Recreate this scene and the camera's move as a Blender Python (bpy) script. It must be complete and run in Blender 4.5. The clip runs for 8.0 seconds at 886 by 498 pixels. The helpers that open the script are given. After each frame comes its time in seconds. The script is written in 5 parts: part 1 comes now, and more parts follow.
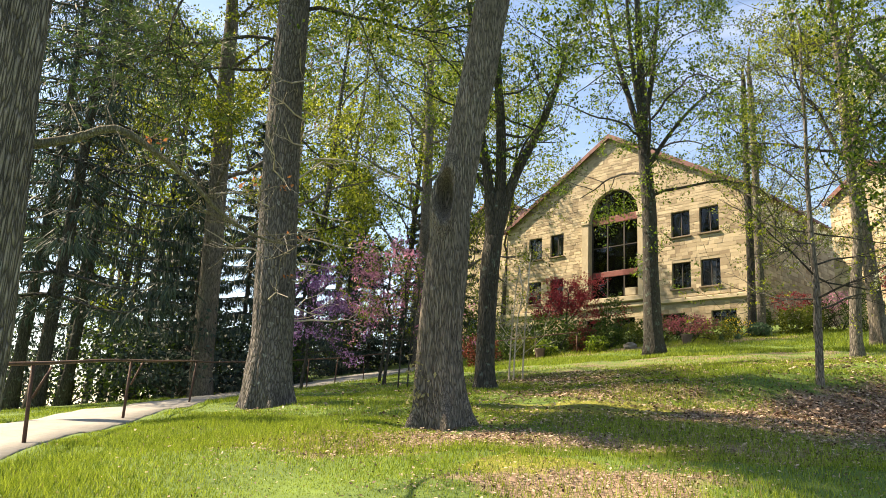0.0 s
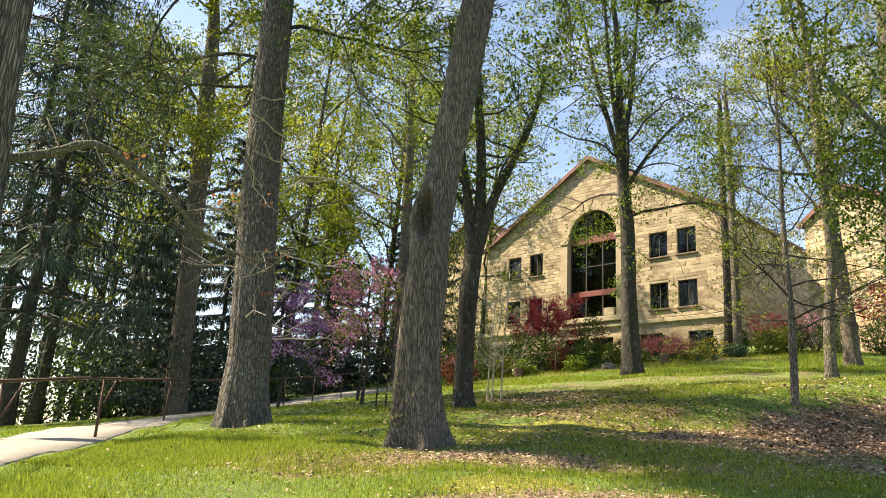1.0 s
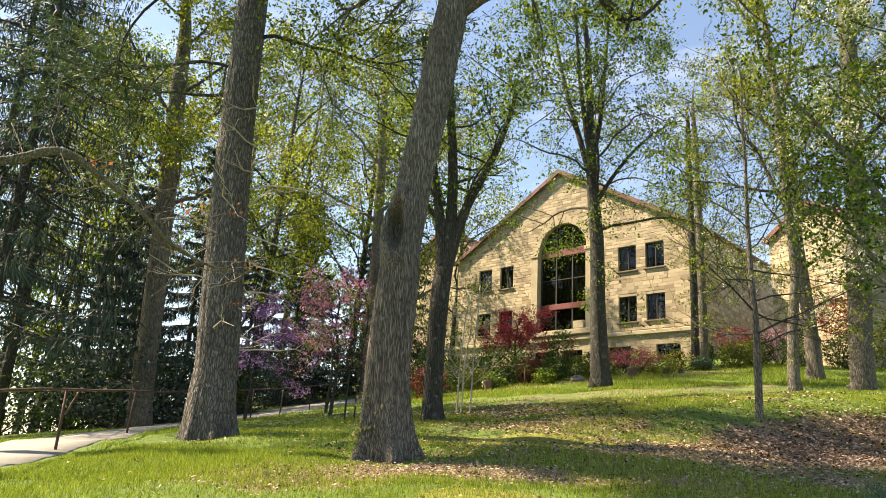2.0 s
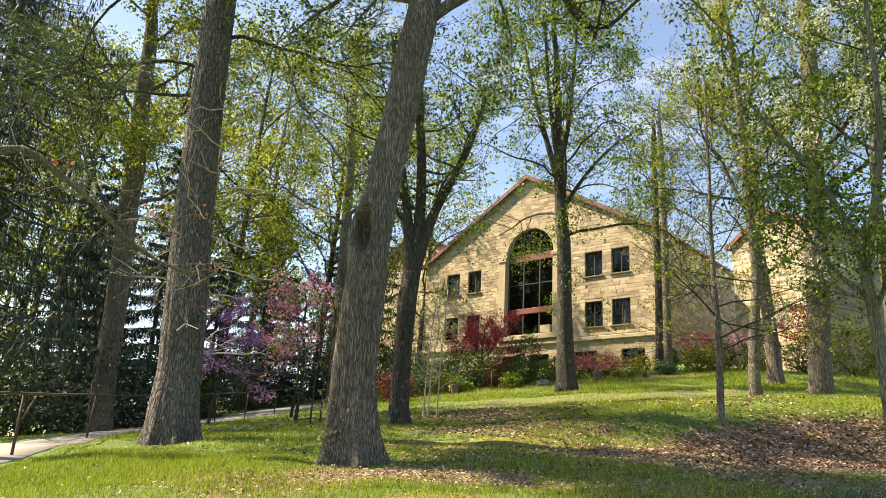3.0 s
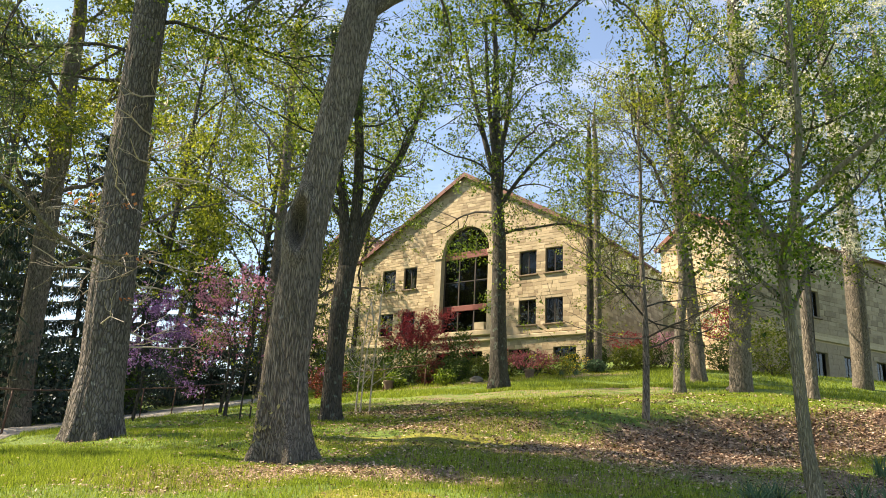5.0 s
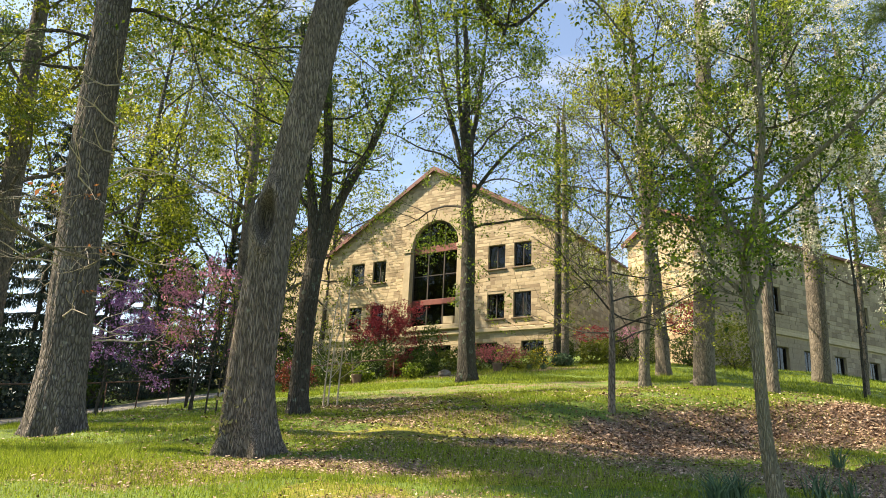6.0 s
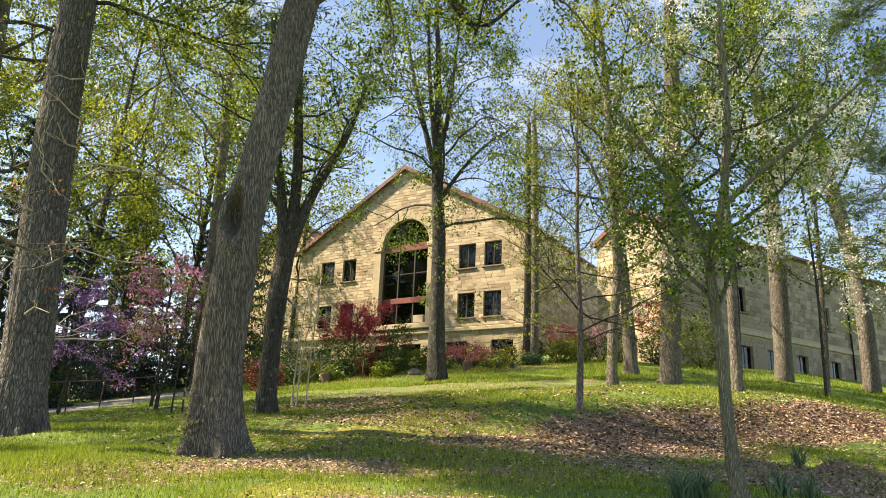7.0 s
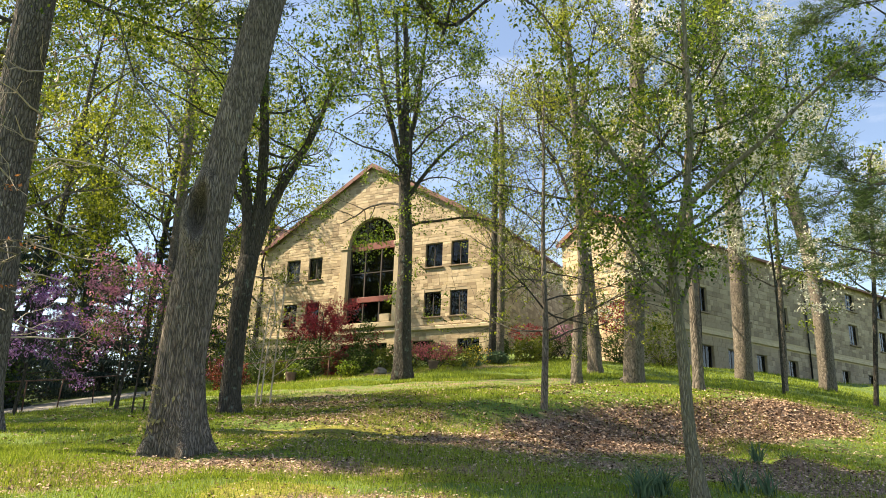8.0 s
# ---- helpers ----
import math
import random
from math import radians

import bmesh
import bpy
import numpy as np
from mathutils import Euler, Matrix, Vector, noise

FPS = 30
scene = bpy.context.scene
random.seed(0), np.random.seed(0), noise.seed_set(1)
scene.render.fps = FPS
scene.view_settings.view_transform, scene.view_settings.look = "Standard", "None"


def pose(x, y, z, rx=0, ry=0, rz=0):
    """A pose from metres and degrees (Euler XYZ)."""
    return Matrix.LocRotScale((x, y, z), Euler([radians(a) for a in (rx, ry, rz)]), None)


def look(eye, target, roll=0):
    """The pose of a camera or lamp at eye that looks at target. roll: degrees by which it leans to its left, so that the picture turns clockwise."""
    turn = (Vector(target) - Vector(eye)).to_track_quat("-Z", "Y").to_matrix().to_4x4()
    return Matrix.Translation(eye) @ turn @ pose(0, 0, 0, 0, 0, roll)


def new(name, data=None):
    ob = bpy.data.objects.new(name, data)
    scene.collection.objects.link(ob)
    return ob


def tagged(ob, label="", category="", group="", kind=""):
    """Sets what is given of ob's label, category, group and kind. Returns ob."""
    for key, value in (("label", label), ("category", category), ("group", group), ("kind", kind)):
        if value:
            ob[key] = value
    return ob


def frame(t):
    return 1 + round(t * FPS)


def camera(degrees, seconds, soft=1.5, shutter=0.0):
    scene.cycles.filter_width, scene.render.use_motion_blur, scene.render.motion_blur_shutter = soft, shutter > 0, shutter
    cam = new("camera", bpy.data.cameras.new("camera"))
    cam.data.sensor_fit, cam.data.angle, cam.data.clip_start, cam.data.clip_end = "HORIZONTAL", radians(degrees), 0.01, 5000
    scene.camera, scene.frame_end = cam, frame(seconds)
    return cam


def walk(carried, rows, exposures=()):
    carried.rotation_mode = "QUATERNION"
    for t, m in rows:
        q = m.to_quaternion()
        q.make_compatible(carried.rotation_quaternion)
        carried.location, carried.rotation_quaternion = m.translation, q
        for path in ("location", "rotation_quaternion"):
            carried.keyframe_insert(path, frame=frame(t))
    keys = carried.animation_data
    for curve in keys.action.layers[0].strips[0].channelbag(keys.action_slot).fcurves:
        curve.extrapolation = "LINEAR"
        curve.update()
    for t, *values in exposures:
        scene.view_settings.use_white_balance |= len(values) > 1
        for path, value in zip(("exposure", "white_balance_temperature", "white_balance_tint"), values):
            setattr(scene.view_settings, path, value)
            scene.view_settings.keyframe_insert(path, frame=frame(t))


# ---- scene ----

# ---------- camera ----------
cam = camera(61.5, 8.0, soft=0.9)
EYE = 1.6
ROWS = [
    (0.0, -0.0299, 0.0355, -0.001, 103.648, -3.089, 8.07),
    (0.5, -0.0261, 0.0311, -0.0009, 104.432, -3.154, 7.393),
    (1.0, -0.0224, 0.0266, -0.0008, 105.18, -3.18, 6.439),
    (1.5, -0.0187, 0.0222, -0.0007, 105.787, -3.199, 5.329),
    (3.0, -0.0075, 0.0089, -0.0003, 106.642, -2.928, 1.654),
    (3.5, -0.0037, 0.0044, -0.0001, 106.744, -2.85, 0.413),
    (4.0, 0.0, 0.0, 0.0, 106.811, -2.805, -0.847),
    (4.5, 0.0037, -0.0044, 0.0001, 106.784, -2.795, -2.117),
    (6.0, 0.0149, -0.0178, 0.0005, 106.248, -2.432, -5.748),
    (6.5, 0.0187, -0.0222, 0.0007, 106.21, -2.302, -6.862),
    (7.0, 0.0224, -0.0266, 0.0008, 106.255, -2.155, -8.016),
    (7.5, 0.0261, -0.0311, 0.0009, 106.279, -1.997, -9.249),
    (8.0, 0.0299, -0.0355, 0.001, 106.253, -1.797, -10.56),
]
walk(cam, [(t, pose(x, y, EYE + z, rx, ry, rz)) for t, x, y, z, rx, ry, rz in ROWS], exposures=[(0.0, 1.46, 7500, 13.5), (8.0, 1.46, 7500, 13.5)])

# ---------- light ----------
SUN_AZ, SUN_EL = radians(167), radians(48)
sun_way = Vector((math.cos(SUN_AZ) * math.cos(SUN_EL), math.sin(SUN_AZ) * math.cos(SUN_EL), math.sin(SUN_EL)))
world = bpy.data.worlds.new("sky")
scene.world = world
world.use_nodes = True
sky = world.node_tree.nodes.new("ShaderNodeTexSky")
sky.sky_type, sky.sun_disc, sky.sun_elevation = "NISHITA", False, SUN_EL
sky.sun_rotation = math.atan2(sun_way.x, sun_way.y)
sky.dust_density, sky.ozone_density = 0.4, 1.5
# thin streaks of high cloud all over the sky
wn, wl = world.node_tree.nodes, world.node_tree.links.new
way, flat, cirrus, veil, cloud = (wn.new("ShaderNode" + k) for k in ("TexCoord", "Mapping", "TexNoise", "MapRange", "Mix"))
flat.inputs["Scale"].default_value, flat.inputs["Rotation"].default_value = (1.0, 2.0, 5.0), (0.15, 0.1, 0.4)
cirrus.inputs["Scale"].default_value, cirrus.inputs["Detail"].default_value, cirrus.inputs["Roughness"].default_value = 2.4, 7, 0.62
veil.inputs[1].default_value, veil.inputs[2].default_value, veil.inputs[4].default_value = 0.54, 0.86, 0.5
cloud.data_type, cloud.inputs[7].default_value = "RGBA", (6.2, 6.6, 7.2, 1)
wl(way.outputs["Generated"], flat.inputs[0]), wl(flat.outputs[0], cirrus.inputs[0]), wl(cirrus.outputs[0], veil.inputs[0])
wl(veil.outputs[0], cloud.inputs[0]), wl(sky.outputs[0], cloud.inputs[6]), wl(cloud.outputs[2], wn["Background"].inputs[0])
wn["Background"].inputs[1].default_value = 0.105
sun = new("sun", bpy.data.lights.new("sun", "SUN"))
sun.data.energy, sun.data.angle, sun.data.color = 5.0, radians(0.6), (1.0, 0.88, 0.67)
sun.matrix_world = look(sun_way * 90, (0, 0, 0))


# ---------- materials ----------
def material(name, dark, light, scale=4.0, rough=0.8, bump=0.0, bump_scale=30.0, stretch=(1, 1, 1), leaf=0.0,
             island=0.0, metal=0.0, fine=0.35, spot=None, obj_random=0.0):
    """Two-scale noise between two colours, with relief. leaf: share of light let through."""
    m = bpy.data.materials.new(name)
    m.use_nodes = True
    nt = m.node_tree
    link, bsdf, out = nt.links.new, nt.nodes["Principled BSDF"], nt.nodes["Material Output"]
    tc = nt.nodes.new("ShaderNodeTexCoord")
    mp = nt.nodes.new("ShaderNodeMapping")
    mp.inputs["Scale"].default_value = stretch
    link(tc.outputs["Object"], mp.inputs[0])
    big = nt.nodes.new("ShaderNodeTexNoise")
    big.inputs["Scale"].default_value, big.inputs["Detail"].default_value = scale, 4
    small = nt.nodes.new("ShaderNodeTexNoise")
    small.inputs["Scale"].default_value, small.inputs["Detail"].default_value = scale * 9, 5
    link(mp.outputs[0], big.inputs[0]), link(mp.outputs[0], small.inputs[0])
    add = nt.nodes.new("ShaderNodeMix")
    add.inputs[0].default_value = fine
    link(big.outputs[0], add.inputs[2]), link(small.outputs[0], add.inputs[3])
    value = add.outputs[0]
    if island or obj_random:
        src = nt.nodes.new("ShaderNodeNewGeometry" if island else "ShaderNodeObjectInfo")
        mix = nt.nodes.new("ShaderNodeMix")
        mix.inputs[0].default_value = island or obj_random
        link(value, mix.inputs[2]), link(src.outputs["Random Per Island" if island else "Random"], mix.inputs[3])
        value = mix.outputs[0]
    ramp = nt.nodes.new("ShaderNodeValToRGB")
    ramp.color_ramp.elements[0].position, ramp.color_ramp.elements[1].position = (0.3, 0.7) if not (island or obj_random) else (0.24, 0.78)
    ramp.color_ramp.elements[0].color, ramp.color_ramp.elements[1].color = (*dark, 1), (*light, 1)
    link(value, ramp.inputs[0])
    colour = ramp.outputs[0]
    if spot:
        cells = nt.nodes.new("ShaderNodeTexNoise")
        cells.inputs["Scale"].default_value, cells.inputs["Detail"].default_value = spot[1], 3
        link(tc.outputs["Object"], cells.inputs[0])
        edge = nt.nodes.new("ShaderNodeValToRGB")
        edge.color_ramp.elements[0].position, edge.color_ramp.elements[1].position = spot[2], spot[2] + 0.08
        link(cells.outputs[0], edge.inputs[0])
        over = nt.nodes.new("ShaderNodeMix")
        over.data_type = "RGBA"
        link(edge.outputs[0], over.inputs[0]), link(colour, over.inputs[6])
        over.inputs[7].default_value = (*spot[0], 1)
        colour = over.outputs[2]
    link(colour, bsdf.inputs["Base Color"])
    bsdf.inputs["Roughness"].default_value, bsdf.inputs["Metallic"].default_value = rough, metal
    if bump:
        bn = nt.nodes.new("ShaderNodeTexNoise")
        bn.inputs["Scale"].default_value, bn.inputs["Detail"].default_value = bump_scale, 6
        link(mp.outputs[0], bn.inputs[0])
        b = nt.nodes.new("ShaderNodeBump")
        b.inputs["Strength"].default_value, b.inputs["Distance"].default_value = min(1.0, bump), 0.03
        link(bn.outputs[0], b.inputs["Height"]), link(b.outputs[0], bsdf.inputs["Normal"])
    if leaf:
        bsdf.inputs["Specular IOR Level"].default_value = 0.25
        tr = nt.nodes.new("ShaderNodeBsdfTranslucent")
        link(colour, tr.inputs[0])
        mx = nt.nodes.new("ShaderNodeMixShader")
        mx.inputs[0].default_value = leaf
        link(bsdf.outputs[0], mx.inputs[1]), link(tr.outputs[0], mx.inputs[2]), link(mx.outputs[0], out.inputs[0])
    return m


def bark(name, dark, light, furrow=18.0, lichen=None, long=0.15, low=0.38):
    """Furrowed bark: stretched cells for the plates, noise for the grain."""
    m = material(name, dark, light, 2.5, 0.92, stretch=(1, 1, 0.25), fine=0.55, spot=lichen)
    nt = m.node_tree
    tc, bsdf = nt.nodes.new("ShaderNodeTexCoord"), nt.nodes["Principled BSDF"]
    mp = nt.nodes.new("ShaderNodeMapping")
    mp.inputs["Scale"].default_value = (1, 1, long)
    nt.links.new(tc.outputs["Object"], mp.inputs[0])
    warp = nt.nodes.new("ShaderNodeTexNoise")
    warp.inputs["Scale"].default_value = 6
    nt.links.new(mp.outputs[0], warp.inputs[0])
    both = nt.nodes.new("ShaderNodeMix")
    both.data_type, both.inputs[0].default_value = "VECTOR", 0.05
    nt.links.new(mp.outputs[0], both.inputs[4]), nt.links.new(warp.outputs["Color"], both.inputs[5])
    cell = nt.nodes.new("ShaderNodeTexVoronoi")
    cell.feature = "DISTANCE_TO_EDGE"
    cell.inputs["Scale"].default_value = furrow
    nt.links.new(both.outputs[1], cell.inputs[0])
    flat = nt.nodes.new("ShaderNodeMath")
    flat.operation, flat.inputs[1].default_value = "MINIMUM", 0.22
    nt.links.new(cell.outputs[0], flat.inputs[0])
    grain = nt.nodes.new("ShaderNodeTexNoise")
    grain.inputs["Scale"].default_value, grain.inputs["Detail"].default_value = 40, 6
    nt.links.new(mp.outputs[0], grain.inputs[0])
    total = nt.nodes.new("ShaderNodeMath")
    total.operation, total.inputs[1].default_value = "MULTIPLY_ADD", 0.25
    nt.links.new(grain.outputs[0], total.inputs[0]), nt.links.new(flat.outputs[0], total.inputs[2])
    # furrows darkened in the base colour: bark's own tone plus painted crevice shade
    furrow_shade = nt.nodes.new("ShaderNodeMapRange")
    furrow_shade.inputs[1].default_value, furrow_shade.inputs[2].default_value, furrow_shade.inputs[3].default_value = 0.0, 0.16, low
    nt.links.new(cell.outputs[0], furrow_shade.inputs[0])
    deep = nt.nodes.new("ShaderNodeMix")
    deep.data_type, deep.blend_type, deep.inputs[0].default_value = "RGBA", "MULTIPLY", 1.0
    nt.links.new(bsdf.inputs["Base Color"].links[0].from_socket, deep.inputs[6]), nt.links.new(furrow_shade.outputs[0], deep.inputs[7])
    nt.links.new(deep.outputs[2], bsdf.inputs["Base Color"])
    b = nt.nodes.new("ShaderNodeBump")
    b.inputs["Strength"].default_value, b.inputs["Distance"].default_value = 1.0, 0.12
    nt.links.new(total.outputs[0], b.inputs["Height"]), nt.links.new(b.outputs[0], bsdf.inputs["Normal"])
    return m


STONE = (0.32, 0.25, 0.165), (0.63, 0.525, 0.36)
M = dict(
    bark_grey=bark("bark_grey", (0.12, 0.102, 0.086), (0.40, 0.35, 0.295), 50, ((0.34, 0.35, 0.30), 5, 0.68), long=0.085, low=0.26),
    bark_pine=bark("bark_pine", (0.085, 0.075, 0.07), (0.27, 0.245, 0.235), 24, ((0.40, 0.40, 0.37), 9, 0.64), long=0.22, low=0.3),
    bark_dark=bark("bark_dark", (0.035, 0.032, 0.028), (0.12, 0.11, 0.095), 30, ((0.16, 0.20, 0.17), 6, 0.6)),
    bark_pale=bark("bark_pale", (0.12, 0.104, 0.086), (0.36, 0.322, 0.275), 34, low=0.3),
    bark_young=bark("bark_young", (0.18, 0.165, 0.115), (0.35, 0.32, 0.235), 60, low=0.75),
    twig_pale=material("twig_pale", (0.30, 0.26, 0.21), (0.56, 0.50, 0.43), 6, 0.9),
    leaf_spring=material("leaf_spring", (0.04, 0.08, 0.010), (0.29, 0.37, 0.035), 1.2, 0.42, leaf=0.42, island=0.7),
    leaf_yellow=material("leaf_yellow", (0.09, 0.125, 0.012), (0.38, 0.43, 0.045), 1.2, 0.42, leaf=0.45, island=0.7),
    leaf_green=material("leaf_green", (0.03, 0.07, 0.009), (0.24, 0.345, 0.035), 1.2, 0.4, leaf=0.4, island=0.7),
    leaf_dry=material("leaf_dry", (0.30, 0.10, 0.04), (0.55, 0.24, 0.10), 5, 0.8, leaf=0.3, island=0.5),
    needle_dark=material("needle_dark", (0.018, 0.036, 0.032), (0.075, 0.11, 0.088), 1.0, 0.6, leaf=0.15, island=0.6),
    needle_pine=material("needle_pine", (0.032, 0.065, 0.022), (0.11, 0.175, 0.055), 1.0, 0.55, leaf=0.25, island=0.5),
    flower_purple=material("flower_purple", (0.20, 0.09, 0.29), (0.50, 0.30, 0.58), 2, 0.7, leaf=0.4, island=0.5),
    flower_pink=material("flower_pink", (0.45, 0.15, 0.29), (0.74, 0.38, 0.52), 2, 0.7, leaf=0.4, island=0.5),
    flower_white=material("flower_white", (0.60, 0.60, 0.48), (0.85, 0.84, 0.76), 2, 0.7, leaf=0.35, island=0.5),
    flower_yellow=material("flower_yellow", (0.55, 0.42, 0.03), (0.80, 0.62, 0.06), 2, 0.7, leaf=0.3, island=0.5),
    maple_red=material("maple_red", (0.20, 0.022, 0.032), (0.48, 0.075, 0.095), 2, 0.5, leaf=0.4, island=0.5),
    maple_pink=material("maple_pink", (0.26, 0.06, 0.08), (0.55, 0.19, 0.21), 2, 0.5, leaf=0.4, island=0.5),
    shrub_red=material("shrub_red", (0.08, 0.02, 0.015), (0.22, 0.06, 0.035), 2, 0.6, leaf=0.3, island=0.5),
    box_green=material("box_green", (0.022, 0.055, 0.010), (0.105, 0.165, 0.026), 2, 0.5, leaf=0.3, island=0.5),
    box_yellow=material("box_yellow", (0.07, 0.10, 0.013), (0.23, 0.265, 0.04), 2, 0.5, leaf=0.4, island=0.5),
    blade=material("blade", (0.09, 0.15, 0.012), (0.40, 0.49, 0.06), 0.5, 0.5, leaf=0.4, island=0.6),
    dry_blade=material("dry_blade", (0.22, 0.17, 0.07), (0.46, 0.38, 0.18), 0.5, 0.8, leaf=0.3, island=0.5),
    leaf_pale=material("leaf_pale", (0.26, 0.24, 0.10), (0.52, 0.47, 0.24), 3, 0.6, leaf=0.4, island=0.5),
    blade_blue=material("blade_blue", (0.05, 0.11, 0.06), (0.14, 0.23, 0.13), 2, 0.5, leaf=0.3, island=0.5),
    litter=material("litter", (0.07, 0.04, 0.027), (0.62, 0.465, 0.35), 2.0, 0.6, leaf=0.1, island=0.8),
    stone=material("stone", *STONE, 1.6, 0.88, 0.9, 14, obj_random=0.55, fine=0.5),
    stone_field=material("stone_field", *STONE, 1.6, 0.88, 0.9, 14, island=0.55, fine=0.5),
    # darker copy of the tan stone, with the wing front's shade in its colour
    stone_shaded=material("stone_shaded", (0.20, 0.158, 0.115), (0.43, 0.36, 0.265), 1.2, 0.9, 0.6, 14, island=0.45, fine=0.4),
    mortar=material("mortar", (0.38, 0.315, 0.215), (0.50, 0.425, 0.30), 6, 0.95, 0.5, 60),
    render_grey=material("render_grey", (0.24, 0.22, 0.18), (0.34, 0.31, 0.26), 0.8, 0.95, 0.4, 40),
    trim_stone=material("trim_stone", (0.40, 0.33, 0.22), (0.56, 0.48, 0.34), 3, 0.85, 0.3, 40),
    sill_brown=material("sill_brown", (0.13, 0.095, 0.065), (0.24, 0.185, 0.13), 4, 0.85, 0.3, 40),
    roof_red=material("roof_red", (0.11, 0.05, 0.042), (0.19, 0.095, 0.08), 2.5, 0.85, 0.4, 50, island=0.4),
    fascia=material("fascia", (0.14, 0.05, 0.045), (0.22, 0.085, 0.075), 3, 0.6),
    spandrel=material("spandrel", (0.17, 0.045, 0.042), (0.26, 0.085, 0.075), 3, 0.5),
    frame_dark=material("frame_dark", (0.03, 0.025, 0.022), (0.06, 0.05, 0.045), 6, 0.5),
    # near-black, painted in place of the shade inside the rooms
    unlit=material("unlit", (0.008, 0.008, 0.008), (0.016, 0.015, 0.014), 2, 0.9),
    curtain=material("curtain", (0.25, 0.25, 0.26), (0.42, 0.42, 0.43), 3, 0.9, stretch=(6, 1, 0.3)),
    concrete=material("concrete", (0.22, 0.21, 0.195), (0.36, 0.345, 0.315), 0.9, 0.9, 0.3, 70, fine=0.45),
    rust=material("rust", (0.055, 0.032, 0.026), (0.16, 0.09, 0.07), 8, 0.75, 0.3, 90, metal=0.3),
    black_metal=material("black_metal", (0.012, 0.012, 0.013), (0.03, 0.03, 0.03), 8, 0.45, metal=0.5),
    terracotta=material("terracotta", (0.09, 0.07, 0.055), (0.19, 0.15, 0.12), 5, 0.9, 0.3, 40),
    boulder=material("boulder", (0.13, 0.12, 0.10), (0.24, 0.225, 0.19), 3, 0.9, 0.6, 20),
)


def glass_material():
    m = bpy.data.materials.new("window_glass")
    m.use_nodes = True
    b = m.node_tree.nodes["Principled BSDF"]
    b.inputs["Base Color"].default_value = (0.16, 0.19, 0.18, 1)
    b.inputs["Roughness"].default_value, b.inputs["Transmission Weight"].default_value = 0.03, 1.0
    b.inputs["IOR"].default_value = 1.4
    return m


M["glass"] = glass_material()


# ---------- mesh helpers ----------
class Build:
    """Collects vertices and faces for one mesh."""

    def __init__(self):
        self.v, self.f, self.n = [], [], 0

    def add(self, verts, faces):
        verts = np.asarray(verts, float).reshape(-1, 3)
        self.v.append(verts)
        self.f.extend([tuple(i + self.n for i in face) for face in faces])
        self.n += len(verts)
        return self

    def box(self, x0, x1, y0, y1, z0, z1, bevel=0.0):
        if not bevel:
            v = [(x, y, z) for z in (z0, z1) for x, y in ((x0, y0), (x1, y0), (x1, y1), (x0, y1))]
            f = [(3, 2, 1, 0), (4, 5, 6, 7), (0, 1, 5, 4), (1, 2, 6, 5), (2, 3, 7, 6), (3, 0, 4, 7)]
            return self.add(v, f)
        b = bevel
        rings = [(z0, b), (z0 + b, 0), (z1 - b, 0), (z1, b)]
        v, f = [], []
        for z, i in rings:
            v += [(x0 + i, y0 + i, z), (x1 - i, y0 + i, z), (x1 - i, y1 - i, z), (x0 + i, y1 - i, z)]
        f = [(3, 2, 1, 0), (12, 13, 14, 15)]
        for r in range(3):
            f += [(4 * r + k, 4 * r + (k + 1) % 4, 4 * r + 4 + (k + 1) % 4, 4 * r + 4 + k) for k in range(4)]
        return self.add(v, f)

    def tube(self, points, radii, sides=6, cap=True, rough=0.0, rng=None, shape=None):
        p, r = np.asarray(points, float), np.asarray(radii, float)
        k = len(p)
        d = np.gradient(p, axis=0)
        d /= np.linalg.norm(d, axis=1, keepdims=True) + 1e-9
        ref = np.array([1.0, 0, 0]) if abs(d[:, 0]).mean() < 0.7 else np.array([0, 0, 1.0])
        a = np.cross(d, ref)
        a /= np.linalg.norm(a, axis=1, keepdims=True) + 1e-9
        b = np.cross(d, a)
        ang = np.arange(sides) * 2 * np.pi / sides
        rr = np.repeat(r[:, None], sides, 1)
        if rough and rng is not None:
            rr = rr * (1 + rough * rng.standard_normal((k, sides)))
        if shape is not None:
            rr = rr * shape(p, ang)
        v = p[:, None] + rr[..., None] * (np.cos(ang)[None, :, None] * a[:, None] + np.sin(ang)[None, :, None] * b[:, None])
        f = [(i * sides + j, (i + 1) * sides + j, (i + 1) * sides + (j + 1) % sides, i * sides + (j + 1) % sides)
             for i in range(k - 1) for j in range(sides)]
        if cap:
            f += [tuple(range(sides)), tuple((k - 1) * sides + j for j in reversed(range(sides)))]
        return self.add(v.reshape(-1, 3), f)

    def cards(self, centres, along, across):
        """Four-cornered leaves: a centre, half its length and half its width each."""
        c, u, w = np.asarray(centres), np.asarray(along), np.asarray(across)
        n = len(c)
        v = np.stack([c - u, c + w - 0.15 * u, c + u, c - w - 0.15 * u], 1).reshape(-1, 3)
        self.v.append(v)
        self.f.extend(map(tuple, (np.arange(4 * n).reshape(n, 4) + self.n).tolist()))
        self.n += 4 * n
        return self

    def mesh(self, name, smooth=True):
        me = bpy.data.meshes.new(name)
        v = np.concatenate(self.v) if self.v else np.zeros((0, 3))
        me.from_pydata(v.tolist(), [], self.f)
        if smooth:
            me.polygons.foreach_set("use_smooth", np.ones(len(me.polygons), bool))
        me.update()
        return me


